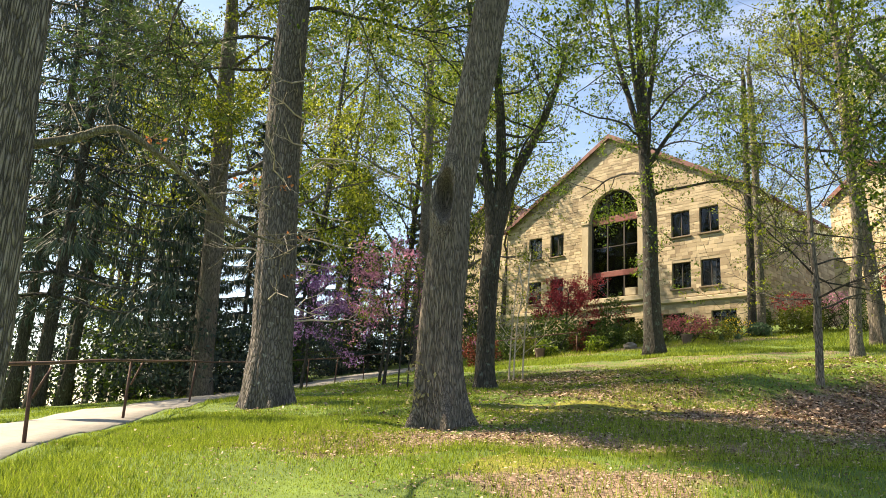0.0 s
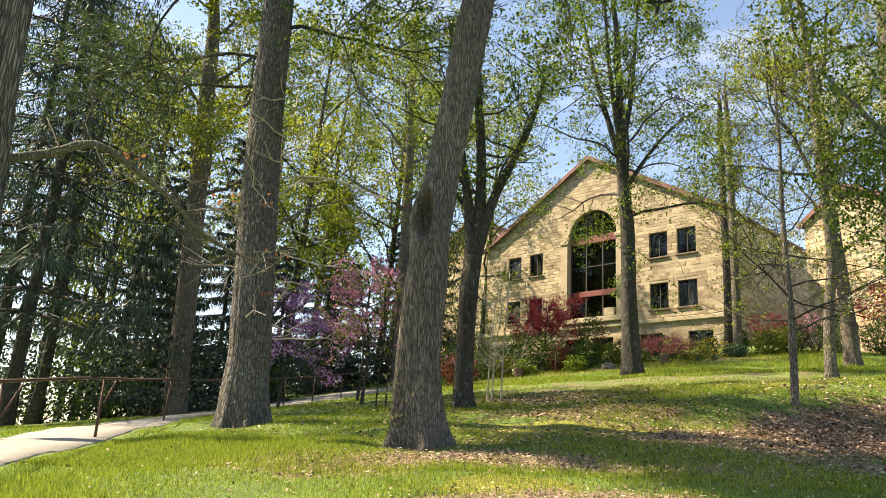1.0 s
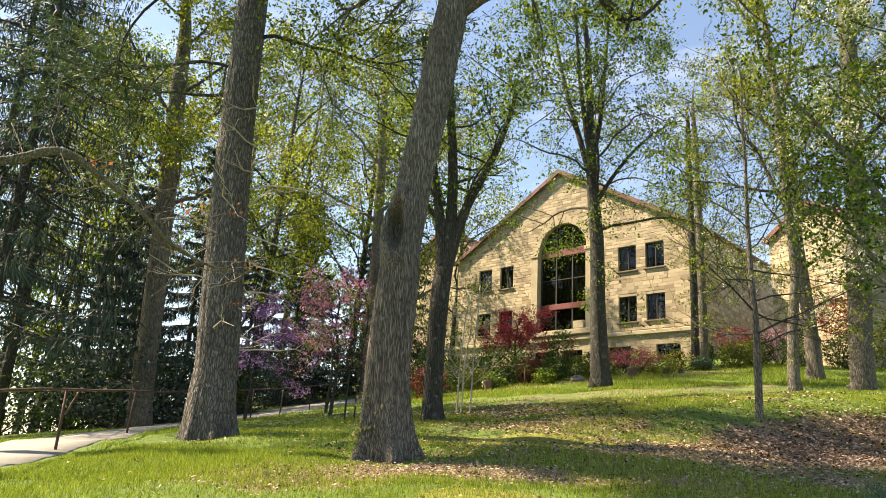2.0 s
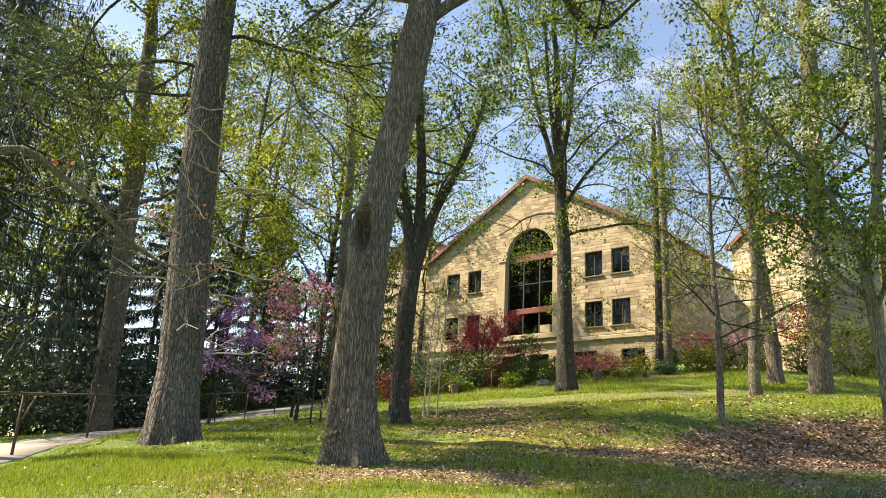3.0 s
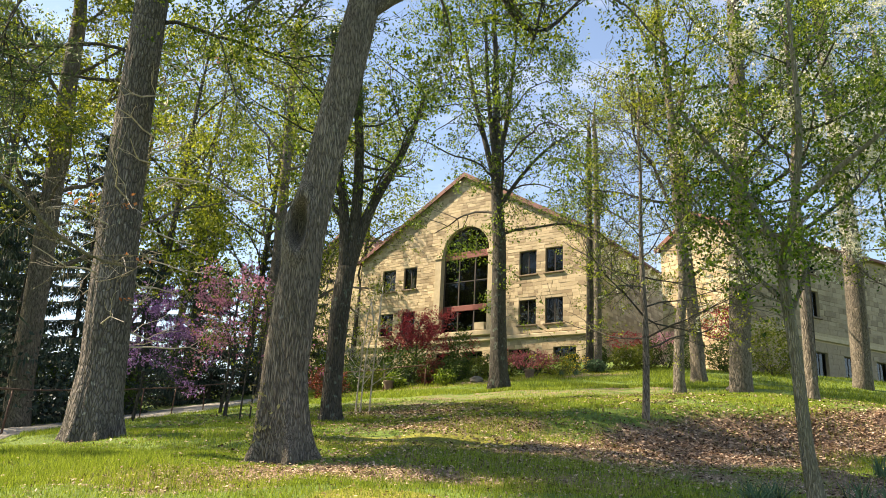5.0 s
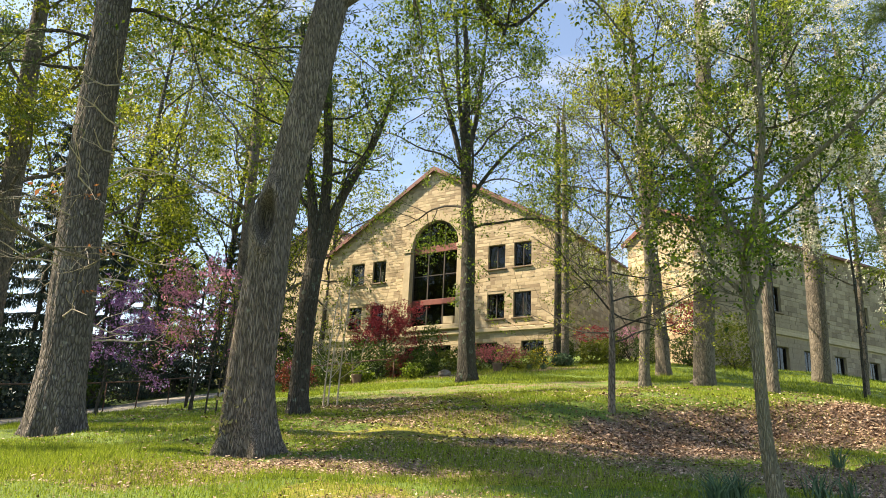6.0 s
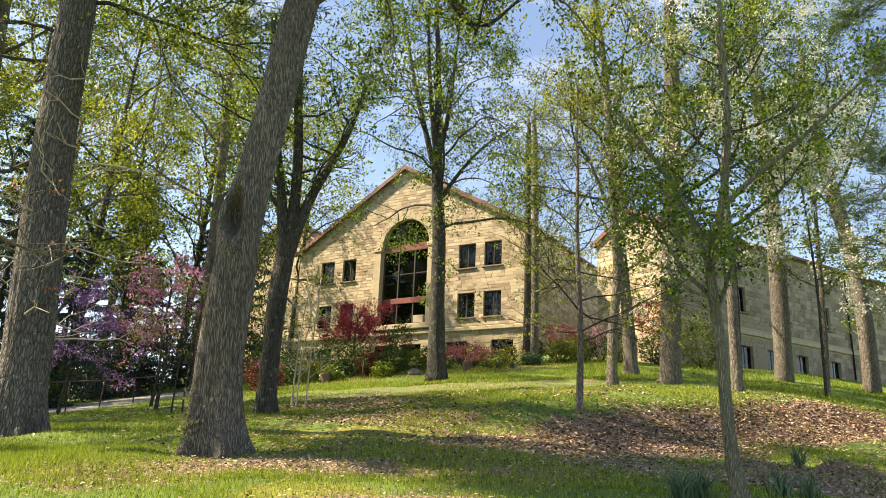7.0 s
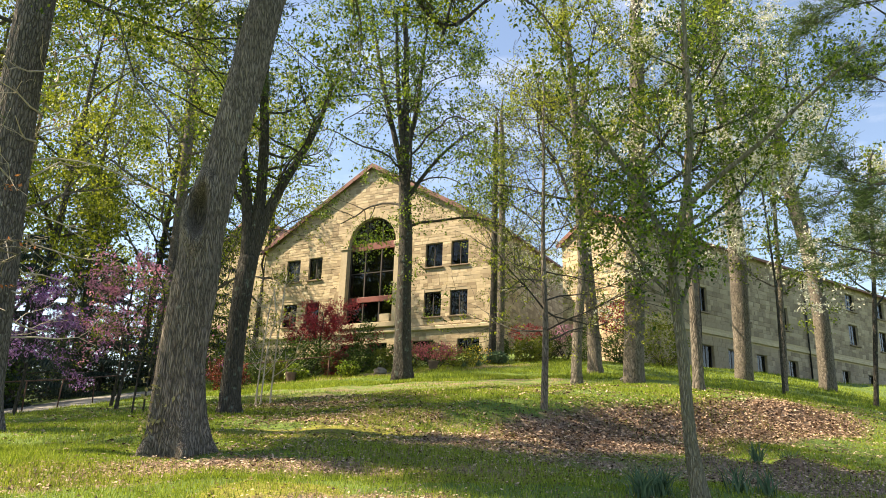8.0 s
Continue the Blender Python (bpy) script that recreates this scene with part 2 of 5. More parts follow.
def part(name, build, mat, parent=None, label="", smooth=True, at=None):
    me = build.mesh(name, smooth) if isinstance(build, Build) else build
    ob = new(name, me)
    if not me.materials:
        me.materials.append(mat)
    if parent:
        ob.parent = parent
    if at is not None:
        ob.location = at
    if label:
        tagged(ob, label)
    return ob


def thing(name, at, label, category, group="", kind="", turn=0.0):
    ob = new(name)
    ob.empty_display_size = 0.2
    ob.matrix_basis = pose(*at, 0, 0, turn)
    return tagged(ob, label, category, group, kind)


# ---------- ground ----------
HILL = (0.1948, -0.01759, 0.16, -0.003287, 0.006056, -0.001316, -8.756e-5, 4.702e-5, -3.972e-5, 2.52e-5)


def rise(x, y):
    """Height of the hillside."""
    x, y = np.clip(x, -30, 30), np.clip(y, -14, 54)
    a, b, c, d, e, f, g, h, i, j = HILL
    return a + b * x + c * y + d * x * x + e * x * y + f * y * y + g * x ** 3 + h * x * x * y + i * x * y * y + j * y ** 3


def bumps(x, y):
    near = np.exp(-((x - 2) ** 2 + (y - 14) ** 2) / 900)
    return near * 0.035 * (np.sin(1.9 * x + 0.7 * y) * np.sin(1.3 * y - 0.5 * x) + 0.6 * np.sin(4.1 * x + 2.2) * np.sin(3.7 * y + x))


def bank(x, y):
    """The low leaf-strewn bank across the slope."""
    u, v = (x - 4) * math.cos(0.32) + (y - 14.6) * math.sin(0.32), -(x - 4) * math.sin(0.32) + (y - 14.6) * math.cos(0.32)
    return 0.34 * np.tanh(v / 0.65) * np.exp(-((u - 5) / 7) ** 4) * np.exp(-(v / 6) ** 4)


def mound(x, y):
    """A low ridge of turned earth on the slope."""
    u, v = (x - 6.9) * 0.94 - (y - 10.1) * 0.34, (x - 6.9) * 0.34 + (y - 10.1) * 0.94
    return (0.20 + 0.05 * np.sin(5 * u) + 0.03 * np.sin(11 * u + 4 * v)) * np.exp(-(u / 1.5) ** 2 - (v / 0.42) ** 2)


def ground_z(x, y):
    far = np.maximum(0, np.hypot(x, y - 15) - 60)
    z = rise(x, y) + bumps(x, y) + bank(x, y) + mound(x, y)
    cap = -np.log(np.exp(-4 * np.clip(z, -20, 20)) + np.exp(-4 * 7.3)) / 4
    z = z + (cap - z) * np.clip((x - 13) / 4, 0, 1)
    drop = np.maximum(0, -x - 19)
    return z - 0.22 * np.minimum(drop, 40) - 0.05 * far * (x < 0) * np.clip(-x / 40, 0, 1)


def patch(x, y, cx, cy, rx, ry, turn=0.0):
    c, s = math.cos(turn), math.sin(turn)
    u, v = ((x - cx) * c + (y - cy) * s) / rx, (-(x - cx) * s + (y - cy) * c) / ry
    return np.exp(-(u * u + v * v) ** 2)


def litter_share(x, y):
    """Where dead leaves lie thick on the slope."""
    return np.clip(patch(x, y, 6.2, 14.0, 4.2, 1.5, 0.46) + 0.85 * patch(x, y, 11.5, 16.8, 3.6, 1.1, 0.40) + 0.8 * patch(x, y, 6.6, 8.6, 1.5, 0.9, -0.5) + patch(x, y, 7.4, 10.2, 1.7, 0.8, -0.33) + 0.5 * patch(x, y, -2.4, 8.6, 1.6, 0.9)
                   + 0.65 * patch(x, y, 0.3, 6.7, 1.3, 0.7, 0.2) + 0.5 * patch(x, y, -0.4, 9.0, 1.4, 0.7) + 0.45 * patch(x, y, 1.2, 14.5, 1.8, 1.2)
                   + 0.38 * patch(x, y, 2.8, 10.2, 4.2, 2.2) + 0.3 * patch(x, y, 4, 25, 9, 4, 0.1) + 0.25 * patch(x, y, 0, 18, 3, 3) + 0.6 * patch(x, y, 3.5, 33.5, 9.0, 1.6, 0.15), 0, 1)


def moss_share(x, y):
    return np.clip(patch(x, y, -0.2, 7.4, 0.7, 0.5) + 0.9 * patch(x, y, 0.4, 12.5, 2.4, 1.0) + 0.7 * patch(x, y, 2.0, 8.6, 1.5, 0.6)
                   + 0.5 * patch(x, y, 3.0, 18.5, 5.0, 1.2), 0, 1)


def ground_material():
    m = material("grass_ground", (0.05, 0.095, 0.016), (0.135, 0.215, 0.032), 0.9, 0.95, 0.7, 30, fine=0.5)
    nt = m.node_tree
    bsdf = nt.nodes["Principled BSDF"]
    colour = bsdf.inputs["Base Color"].links[0].from_socket
    tc = nt.nodes.new("ShaderNodeTexCoord")
    fine = nt.nodes.new("ShaderNodeTexNoise")
    fine.inputs["Scale"].default_value, fine.inputs["Detail"].default_value = 2.2, 8
    nt.links.new(tc.outputs["Object"], fine.inputs[0])
    for name, dark, light in (("moss", (0.11, 0.12, 0.012), (0.26, 0.25, 0.03)), ("litter", (0.11, 0.07, 0.05), (0.36, 0.255, 0.185))):
        attr = nt.nodes.new("ShaderNodeAttribute")
        attr.attribute_name = name
        sub = nt.nodes.new("ShaderNodeMath")
        sub.operation = "ADD"
        nt.links.new(attr.outputs["Fac"], sub.inputs[0]), nt.links.new(fine.outputs[0], sub.inputs[1])
        edge = nt.nodes.new("ShaderNodeValToRGB")
        edge.color_ramp.elements[0].position, edge.color_ramp.elements[1].position = 0.72, 0.95
        nt.links.new(sub.outputs[0], edge.inputs[0])
        spots = nt.nodes.new("ShaderNodeTexNoise")
        spots.inputs["Scale"].default_value, spots.inputs["Detail"].default_value = 22, 4
        nt.links.new(tc.outputs["Object"], spots.inputs[0])
        ramp = nt.nodes.new("ShaderNodeValToRGB")
        ramp.color_ramp.elements[0].position, ramp.color_ramp.elements[1].position = 0.35, 0.68
        ramp.color_ramp.elements[0].color, ramp.color_ramp.elements[1].color = (*dark, 1), (*light, 1)
        nt.links.new(spots.outputs[0], ramp.inputs[0])
        mix = nt.nodes.new("ShaderNodeMix")
        mix.data_type = "RGBA"
        nt.links.new(edge.outputs[0], mix.inputs[0]), nt.links.new(colour, mix.inputs[6]), nt.links.new(ramp.outputs[0], mix.inputs[7])
        colour = mix.outputs[2]
    nt.links.new(colour, bsdf.inputs["Base Color"])
    return m


def ground():
    def steps(near0, near1, fine, far0, far1):
        mid = list(np.arange(near0, near1 + 1e-6, fine))
        out, step, at = [], fine, near1
        while at < far1:
            step *= 1.35
            at += step
            out.append(at)
        low, step, at = [], fine, near0
        while at > far0:
            step *= 1.35
            at -= step
            low.append(at)
        return np.array(low[::-1] + mid + out)
    xs, ys = steps(-13, 21, 0.19, -1500, 1500), steps(3, 32, 0.19, -900, 1500)
    gx, gy = np.meshgrid(xs, ys)
    gz = ground_z(gx, gy)
    nx, ny = len(xs), len(ys)
    idx = np.arange(nx * ny).reshape(ny, nx)
    faces = np.stack([idx[:-1, :-1], idx[:-1, 1:], idx[1:, 1:], idx[1:, :-1]], -1).reshape(-1, 4)
    me = bpy.data.meshes.new("ground")
    me.from_pydata(np.stack([gx, gy, gz], -1).reshape(-1, 3).tolist(), [], faces.tolist())
    me.polygons.foreach_set("use_smooth", np.ones(len(me.polygons), bool))
    for name, share in (("litter", litter_share), ("moss", moss_share)):
        me.attributes.new(name, "FLOAT", "POINT").data.foreach_set("value", share(gx, gy).ravel().astype(np.float32))
    me.materials.append(ground_material())
    tagged(new("ground", me), "grassy hillside with moss and patches of dead leaves", "ground", kind="structure")


ground()


# ---------- path and rail ----------
RAIL_Y = np.array([-6, 0, 4, 8.1, 11.67, 16.52, 21, 25.5, 27.5, 30, 34, 37, 46])
RAIL_X = np.array([-4.0, -4.35, -5.05, -6.08, -6.96, -8.29, -9.0, -8.6, -8.1, -7.6, -7.1, -6.2, -4.5])


def rail_x(y):
    y = np.asarray(y, float)
    return sum(np.interp(y + o, RAIL_Y, RAIL_X) for o in (-1.5, -0.75, 0, 0.75, 1.5)) / 5


def path():
    b = Build()
    ys = np.arange(-6, 38.1, 0.4)
    across = np.array([-0.30, -0.27, 0.4, 1.1, 1.88, 1.9])
    lift = np.array([-0.06, 0.02, 0.028, 0.028, 0.02, -0.06])
    wide = 1 + 1.5 * np.clip((ys - 23) / 5, 0, 1)[:, None]
    x = rail_x(ys)[:, None] - across * wide
    y = ys[:, None] + 0 * across
    z = ground_z(x, y) + lift
    k = len(across)
    b.add(np.stack([x, y, z], -1).reshape(-1, 3), [(i * k + j, i * k + j + 1, (i + 1) * k + j + 1, (i + 1) * k + j) for i in range(len(ys) - 1) for j in range(k - 1)])
    tagged(part("pavement", b, M["concrete"]), "pale worn concrete footpath climbing the hill", "path", kind="structure")


def railing():
    root = thing("handrail", (0, 0, 0), "rusty brown steel pipe handrail beside the footpath", "railing")
    posts = [0.6, 4.4, 8.1, 11.67, 16.52, 21.2, 25.5, 27.6, 29.8, 34.0]
    top = 0.95
    ys = np.append(np.arange(0.6, 34.0, 0.5), 34.0)
    xs = rail_x(ys)
    rail = np.stack([xs, ys, rise(xs, ys) + top + 0.008 * np.sin(ys * 1.3)], -1)
    part("rail", Build().tube(rail, np.full(len(ys), 0.022), 8), M["rust"], root)
    for n, y in enumerate(posts):
        x = float(rail_x(y))
        z = float(ground_z(x, y))
        lean = 0.05 * math.sin(n * 2.1)
        part("post", Build().tube([(x - lean, y - lean, z - 0.15), (x, y, z + top)], [0.024, 0.022], 8), M["rust"], root)
        if n in (2, 3):
            part("brace", Build().tube([(x - 0.02, y + 0.12, z + 0.55), (x + 0.03, y + 0.30, z + top - 0.02)], [0.016, 0.016], 6), M["rust"], root)


path()
railing()


def bollard(x, y):
    z = float(ground_z(x, y))
    root = thing("path_light", (x, y, z), "small black metal path light on a short stake", "lamp")
    part("stake", Build().tube([(0, 0, -0.1), (0, 0, 0.22)], [0.02, 0.02], 8), M["black_metal"], root)
    part("shade", Build().tube([(0, 0, 0.2), (0, 0, 0.24), (0, 0, 0.36), (0, 0, 0.40), (0, 0, 0.42)], [0.07, 0.085, 0.085, 0.12, 0.02], 14), M["black_metal"], root)


bollard(-6.95, 29.9)


def garden_rail():
    root = thing("garden_rail", (0, 0, 0), "thin dark pipe rail along the planting bed", "railing")
    xs = np.linspace(-2.6, 1.0, 16)
    ys = 32.7 + 0.1 * (xs + 2.6)
    part("rail", Build().tube(np.stack([xs, ys, ground_z(xs, ys) + 0.95], 1), np.full(16, 0.022), 8), M["rust"], root)
    for x in (-2.58, -0.8, 0.98):
        y = 32.7 + 0.1 * (x + 2.6)
        z = float(ground_z(x, y))
        part("post", Build().tube([(x, y, z - 0.1), (x, y, z + 0.95)], [0.022, 0.022], 8), M["rust"], root)


garden_rail()


# ---------- the stone house ----------
def slab(outer, holes, y0, y1):
    """An upright wall in the x-z plane with openings cut through, from y0 to y1."""
    bm = bmesh.new()
    for loop in (outer, *holes):
        vs = [bm.verts.new((x, y0, z)) for x, z in loop]
        for i in range(len(vs)):
            bm.edges.new((vs[i], vs[(i + 1) % len(vs)]))
    bmesh.ops.triangle_fill(bm, use_beauty=True, use_dissolve=False, edges=bm.edges[:], normal=(0, -1, 0))
    got = bmesh.ops.extrude_face_region(bm, geom=bm.faces[:])
    bmesh.ops.translate(bm, vec=(0, y1 - y0, 0), verts=[g for g in got["geom"] if isinstance(g, bmesh.types.BMVert)])
    bmesh.ops.recalc_face_normals(bm, faces=bm.faces[:])
    me = bpy.data.meshes.new("wall")
    bm.to_mesh(me)
    bm.free()
    return me


def rect(x0, x1, z0, z1):
    return [(x0, z0), (x1, z0), (x1, z1), (x0, z1)]


def arch(cx, r, z0, spring, n=18):
    return [(cx - r, z0), (cx + r, z0)] + [(cx + r * math.cos(a), spring + r * math.sin(a)) for a in np.linspace(0, math.pi, n)]


def courses(x0, x1, z0, z1, span, openings, seed, low=0.18, high=0.31):
    """Blocks of coursed stone: (x0, x1, z0, z1), cut round the openings. span(z): the wall's ends at a height."""
    rng = random.Random(seed)
    out, z = [], z0
    while z < z1 - 0.08:
        h = rng.uniform(low, high)
        a, b = span(z + h)
        a, b = max(a, x0), min(b, x1)
        free = [(a, b)] if b > a else []
        for ends in openings:
            cut = ends(z, z + h)
            if cut:
                free = [piece for p, q in free for piece in ((p, min(q, cut[0])), (max(p, cut[1]), q)) if piece[1] - piece[0] > 0.05]
        for p, q in free:
            x = p
            while x < q - 0.02:
                w = rng.uniform(0.26, 0.66)
                if q - x - w < 0.22:
                    w = q - x
                out.append((x + 0.005, x + w - 0.005, z + 0.005, z + h - 0.005))
                x += w
        z += h
    return out


def hole_rect(x0, x1, z0, z1):
    return lambda a, b: (x0, x1) if b > z0 + 0.01 and a < z1 - 0.01 else None


def hole_arch(cx, r, z0, spring):
    def ends(a, b):
        if b < z0 or a > spring + r:
            return None
        if a < spring:
            return cx - r, cx + r
        w = math.sqrt(max(0.0, r * r - (a - spring) ** 2))
        return cx - w, cx + w
    return ends


def clad(blocks, parent, mat_one, mat_many, key, seed, single=300, depth=0.018):
    """The nearest blocks as objects on one shared block mesh, the rest joined."""
    rng = random.Random(seed)
    blocks = sorted(blocks, key=key)
    many = Build()
    for x0, x1, z0, z1 in blocks[single:]:
        many.box(x0, x1, -depth - rng.uniform(-0.008, 0.010), 0.01, z0, z1, 0.014)
    part("stonework", many, mat_many, parent, smooth=False)["kind"] = "stuff"
    return blocks[:single]


def stones(blocks, parent, mat, seed, depth=0.018):
    rng = random.Random(seed)
    unit = Build().box(-0.5, 0.5, -0.5, 0.5, -0.5, 0.5, 0.045).mesh("stone_block", False)
    unit.materials.append(mat)
    for x0, x1, z0, z1 in blocks:
        ob = new("stone", unit)
        d = depth + rng.uniform(-0.008, 0.010) + 0.01
        ob.parent, ob.location, ob.scale = parent, ((x0 + x1) / 2, 0.01 - d / 2, (z0 + z1) / 2), (x1 - x0, d, z1 - z0)


def window(parent, x0, x1, z0, z1, cols=2, rows=2, curtain=0.0, sill=True, y=0.12, shut=False):
    """A casement set back in its opening."""
    w = 0.055
    f = Build()
    for a, b in ((x0, x0 + w), (x1 - w, x1)):
        f.box(a, b, y, y + 0.07, z0, z1, 0.006)
    for a, b in ((z0, z0 + w), (z1 - w, z1)):
        f.box(x0 + w, x1 - w, y, y + 0.07, a, b, 0.006)
    win = part("window", f, M["frame_dark"], parent, smooth=False)
    for i in range(1, cols):
        x = x0 + (x1 - x0) * i / cols
        part("mullion", Build().box(x - 0.025, x + 0.025, y + 0.005, y + 0.06, z0 + w, z1 - w, 0.006), M["frame_dark"], win, smooth=False)
    for j in range(1, rows):
        z = z0 + (z1 - z0) * j / rows
        part("glazing_bar", Build().box(x0 + w, x1 - w, y + 0.012, y + 0.05, z - 0.012, z + 0.012), M["frame_dark"], win, smooth=False)
    pane = part("pane", Build().box(x0 + w, x1 - w, y + 0.025, y + 0.033, z0 + w, z1 - w), M["glass"], win, smooth=False)
    pane.visible_shadow = False
    if sill:
        part("sill", Build().box(x0 - 0.10, x1 + 0.10, -0.12, y, z0 - 0.10, z0 - 0.005, 0.015), M["sill_brown"], win, smooth=False)
    if curtain:
        c, n = Build(), 14
        xs = np.linspace(x0 + w, x0 + w + (x1 - x0 - 2 * w) * curtain, n)
        ys = y + 0.16 + 0.03 * np.sin(np.arange(n) * 2.2)
        c.add([(a, b, z) for z in (z0, z1) for a, b in zip(xs, ys)], [(i, i + 1, n + i + 1, n + i) for i in range(n - 1)])
        part("curtain", c, M["curtain"], win)
    return win


def gable_roof(parent, x0, x1, y0, y1, eave, ridge_z, over=0.25, along_y=True):
    """Two pitched planes of shingle courses with board edges. Ridge along y (or x)."""
    mid, half = ((x0 + x1) / 2, (x1 - x0) / 2) if along_y else ((y0 + y1) / 2, (y1 - y0) / 2)
    a0, a1 = (y0, y1) if along_y else (x0, x1)
    slope = (ridge_z - eave) / half
    put = (lambda s, t, z: (mid + s, t, z)) if along_y else (lambda s, t, z: (t, mid + s, z))
    roof = None
    for side in (-1, 1):
        b = Build()
        n = 26
        prof = [(0.0, ridge_z + 0.06)]
        for i in range(n):
            s1 = (half + over) * (i + 1) / n
            prof += [(s1, ridge_z - slope * s1 + 0.085), (s1, ridge_z - slope * s1 + 0.05)]
        prof += [(half + over, ridge_z - slope * (half + over) - 0.04), (0.0, ridge_z - 0.06)]
        k = len(prof)
        b.add([put(side * s, t, z) for t in (a0 - over, a1 + over) for s, z in prof], [(i, (i + 1) % k, k + (i + 1) % k, k + i) for i in range(k)] + [tuple(range(k)), tuple(range(2 * k - 1, k - 1, -1))])
        ob = part("roof", b, M["roof_red"], parent, smooth=False)
        s1, ze = half + over, ridge_z - slope * (half + over)
        for t0, t1 in ((a0 - over - 0.05, a0 - over + 0.01), (a1 + over - 0.01, a1 + over + 0.05)):
            v = [put(side * s, t, z) for s, z in ((0.0, ridge_z + 0.06), (s1, ze + 0.06), (s1, ze - 0.24), (0.0, ridge_z - 0.24)) for t in (t0, t1)]
            part("bargeboard", Build().add(v, [(0, 1, 3, 2), (2, 3, 5, 4), (4, 5, 7, 6), (6, 7, 1, 0), (0, 2, 4, 6), (1, 7, 5, 3)]), M["fascia"], ob, smooth=False)
        g = Build()
        v = [put(side * s, t, z) for s, z in ((s1 + 0.02, ze + 0.06), (s1 + 0.13, ze + 0.06), (s1 + 0.11, ze - 0.08), (s1 + 0.02, ze - 0.10)) for t in (a0 - over, a1 + over)]
        g.add(v, [(0, 1, 3, 2), (2, 3, 5, 4), (4, 5, 7, 6), (6, 7, 1, 0), (0, 2, 4, 6), (1, 7, 5, 3)])
        part("gutter", g, M["fascia"], ob, smooth=False)


LATE = []   # small repeated pieces, linked last


def main_house():
    root = thing("stone_house", (0, 50, 0), "tan coursed-stone house with a tall arched window in its gable", "building", turn=-38.82)
    L, R, mid, eave, top, base = -4.4, 13.3, 4.5, 16.0, 21.1, 5.2
    slope = (top - eave) / ((R - L) / 2)
    wins = [(a, b, c, d) for c, d in ((13.46, 14.99), (10.32, 11.88)) for a, b in ((-2.36, -1.2), (-0.45, 0.68), (8.76, 9.96), (10.58, 11.76))]
    low = [(11.15, 12.6, 7.9, 8.88), (8.05, 9.55, 7.9, 8.88), (2.6, 4.1, 7.6, 8.9), (4.7, 6.2, 7.6, 8.9), (-2.3, -0.9, 7.9, 8.88)]
    CX, CR, CZ, SP = 4.7, 1.85, 10.2, 15.45
    holes = [rect(*w) for w in wins + low] + [arch(CX, CR, CZ, SP)]
    front = part("front_wall", slab([(L, base), (R, base), (R, eave), (mid, top), (L, eave)], holes, 0.0, 0.35), M["mortar"], root, "tan stone gable wall in uneven courses", smooth=False)
    openings = [hole_rect(*w) for w in wins + low] + [hole_arch(CX, CR + 0.5, CZ - 0.3, SP)] + [hole_rect(L, R, 9.5, 9.74)]
    span = lambda z: (L, R) if z < eave else (L + (z - eave) / slope, R - (z - eave) / slope)
    blocks = courses(L, R, 6.8, top, span, openings, 5, 0.15, 0.27)
    keep = clad(blocks, front, M["stone"], M["stone_field"], lambda k: (k[0] - 13) ** 2 + (k[2] - 9) ** 2 * 1.4, 6)
    LATE.append((keep, front, M["stone"], 7))
    # string course and arch surround
    part("string_course", Build().box(L - 0.06, R + 0.06, -0.16, 0.0, 9.5, 9.74, 0.03), M["trim_stone"], root, smooth=False)
    for x in (CX - CR - 0.5, CX + CR):
        pil = Build().box(x, x + 0.5, -0.20, 0.0, CZ - 0.3, SP - 0.25, 0.03).box(x - 0.06, x + 0.56, -0.26, 0.0, SP - 0.25, SP, 0.03)
        part("pilaster", pil, M["trim_stone"], root, smooth=False)
    n = 13
    for i in range(n):
        a0, a1 = math.pi * i / n + 0.006, math.pi * (i + 1) / n - 0.006
        v = [(CX + r * math.cos(a), y, SP + r * math.sin(a)) for y in (-0.10, 0.0) for r in (CR, CR + 0.5) for a in (a0, a1)]
        part("voussoir", Build().add(v, [(0, 1, 3, 2), (4, 6, 7, 5), (0, 4, 5, 1), (2, 3, 7, 6), (0, 2, 6, 4), (1, 5, 7, 3)]), M["stone_field"], front, smooth=False)
    # the tall window: panes between red panels
    tall = part("arched_window", slab(arch(CX, CR, CZ, SP, 24), [arch(CX, CR - 0.1, CZ + 0.1, SP, 24)], 0.22, 0.32), M["frame_dark"], root, "tall arched window with red panels between storeys", smooth=False)
    part("sill", Build().box(CX - CR - 0.55, CX + CR + 0.55, -0.26, 0.25, CZ - 0.34, CZ - 0.01, 0.03), M["trim_stone"], tall, smooth=False)
    for z0, z1 in ((15.15, 15.62), (11.62, 11.98)):
        part("panel", Build().box(CX - CR + 0.1, CX + CR - 0.1, 0.16, 0.30, z0, z1, 0.015), M["spandrel"], tall, "dark red panel", smooth=False)
    for x in (CX - 0.62, CX + 0.62):
        part("mullion", Build().box(x - 0.04, x + 0.04, 0.2, 0.31, CZ, SP + 1.7, 0.008), M["frame_dark"], tall, smooth=False)
    for z in (13.6,):
        part("glazing_bar", Build().box(CX - CR + 0.1, CX + CR - 0.1, 0.22, 0.3, z - 0.025, z + 0.025), M["frame_dark"], tall, smooth=False)
    glass = part("pane", slab(arch(CX, CR - 0.08, CZ + 0.05, SP, 24), [], 0.255, 0.265), M["glass"], tall, smooth=False)
    glass.visible_shadow = False
    part("air_conditioner", Build().box(CX + 0.95, CX + 1.7, -0.2, 0.22, CZ + 0.02, CZ + 0.5, 0.02), M["trim_stone"], tall, "pale boxed air conditioner", smooth=False)
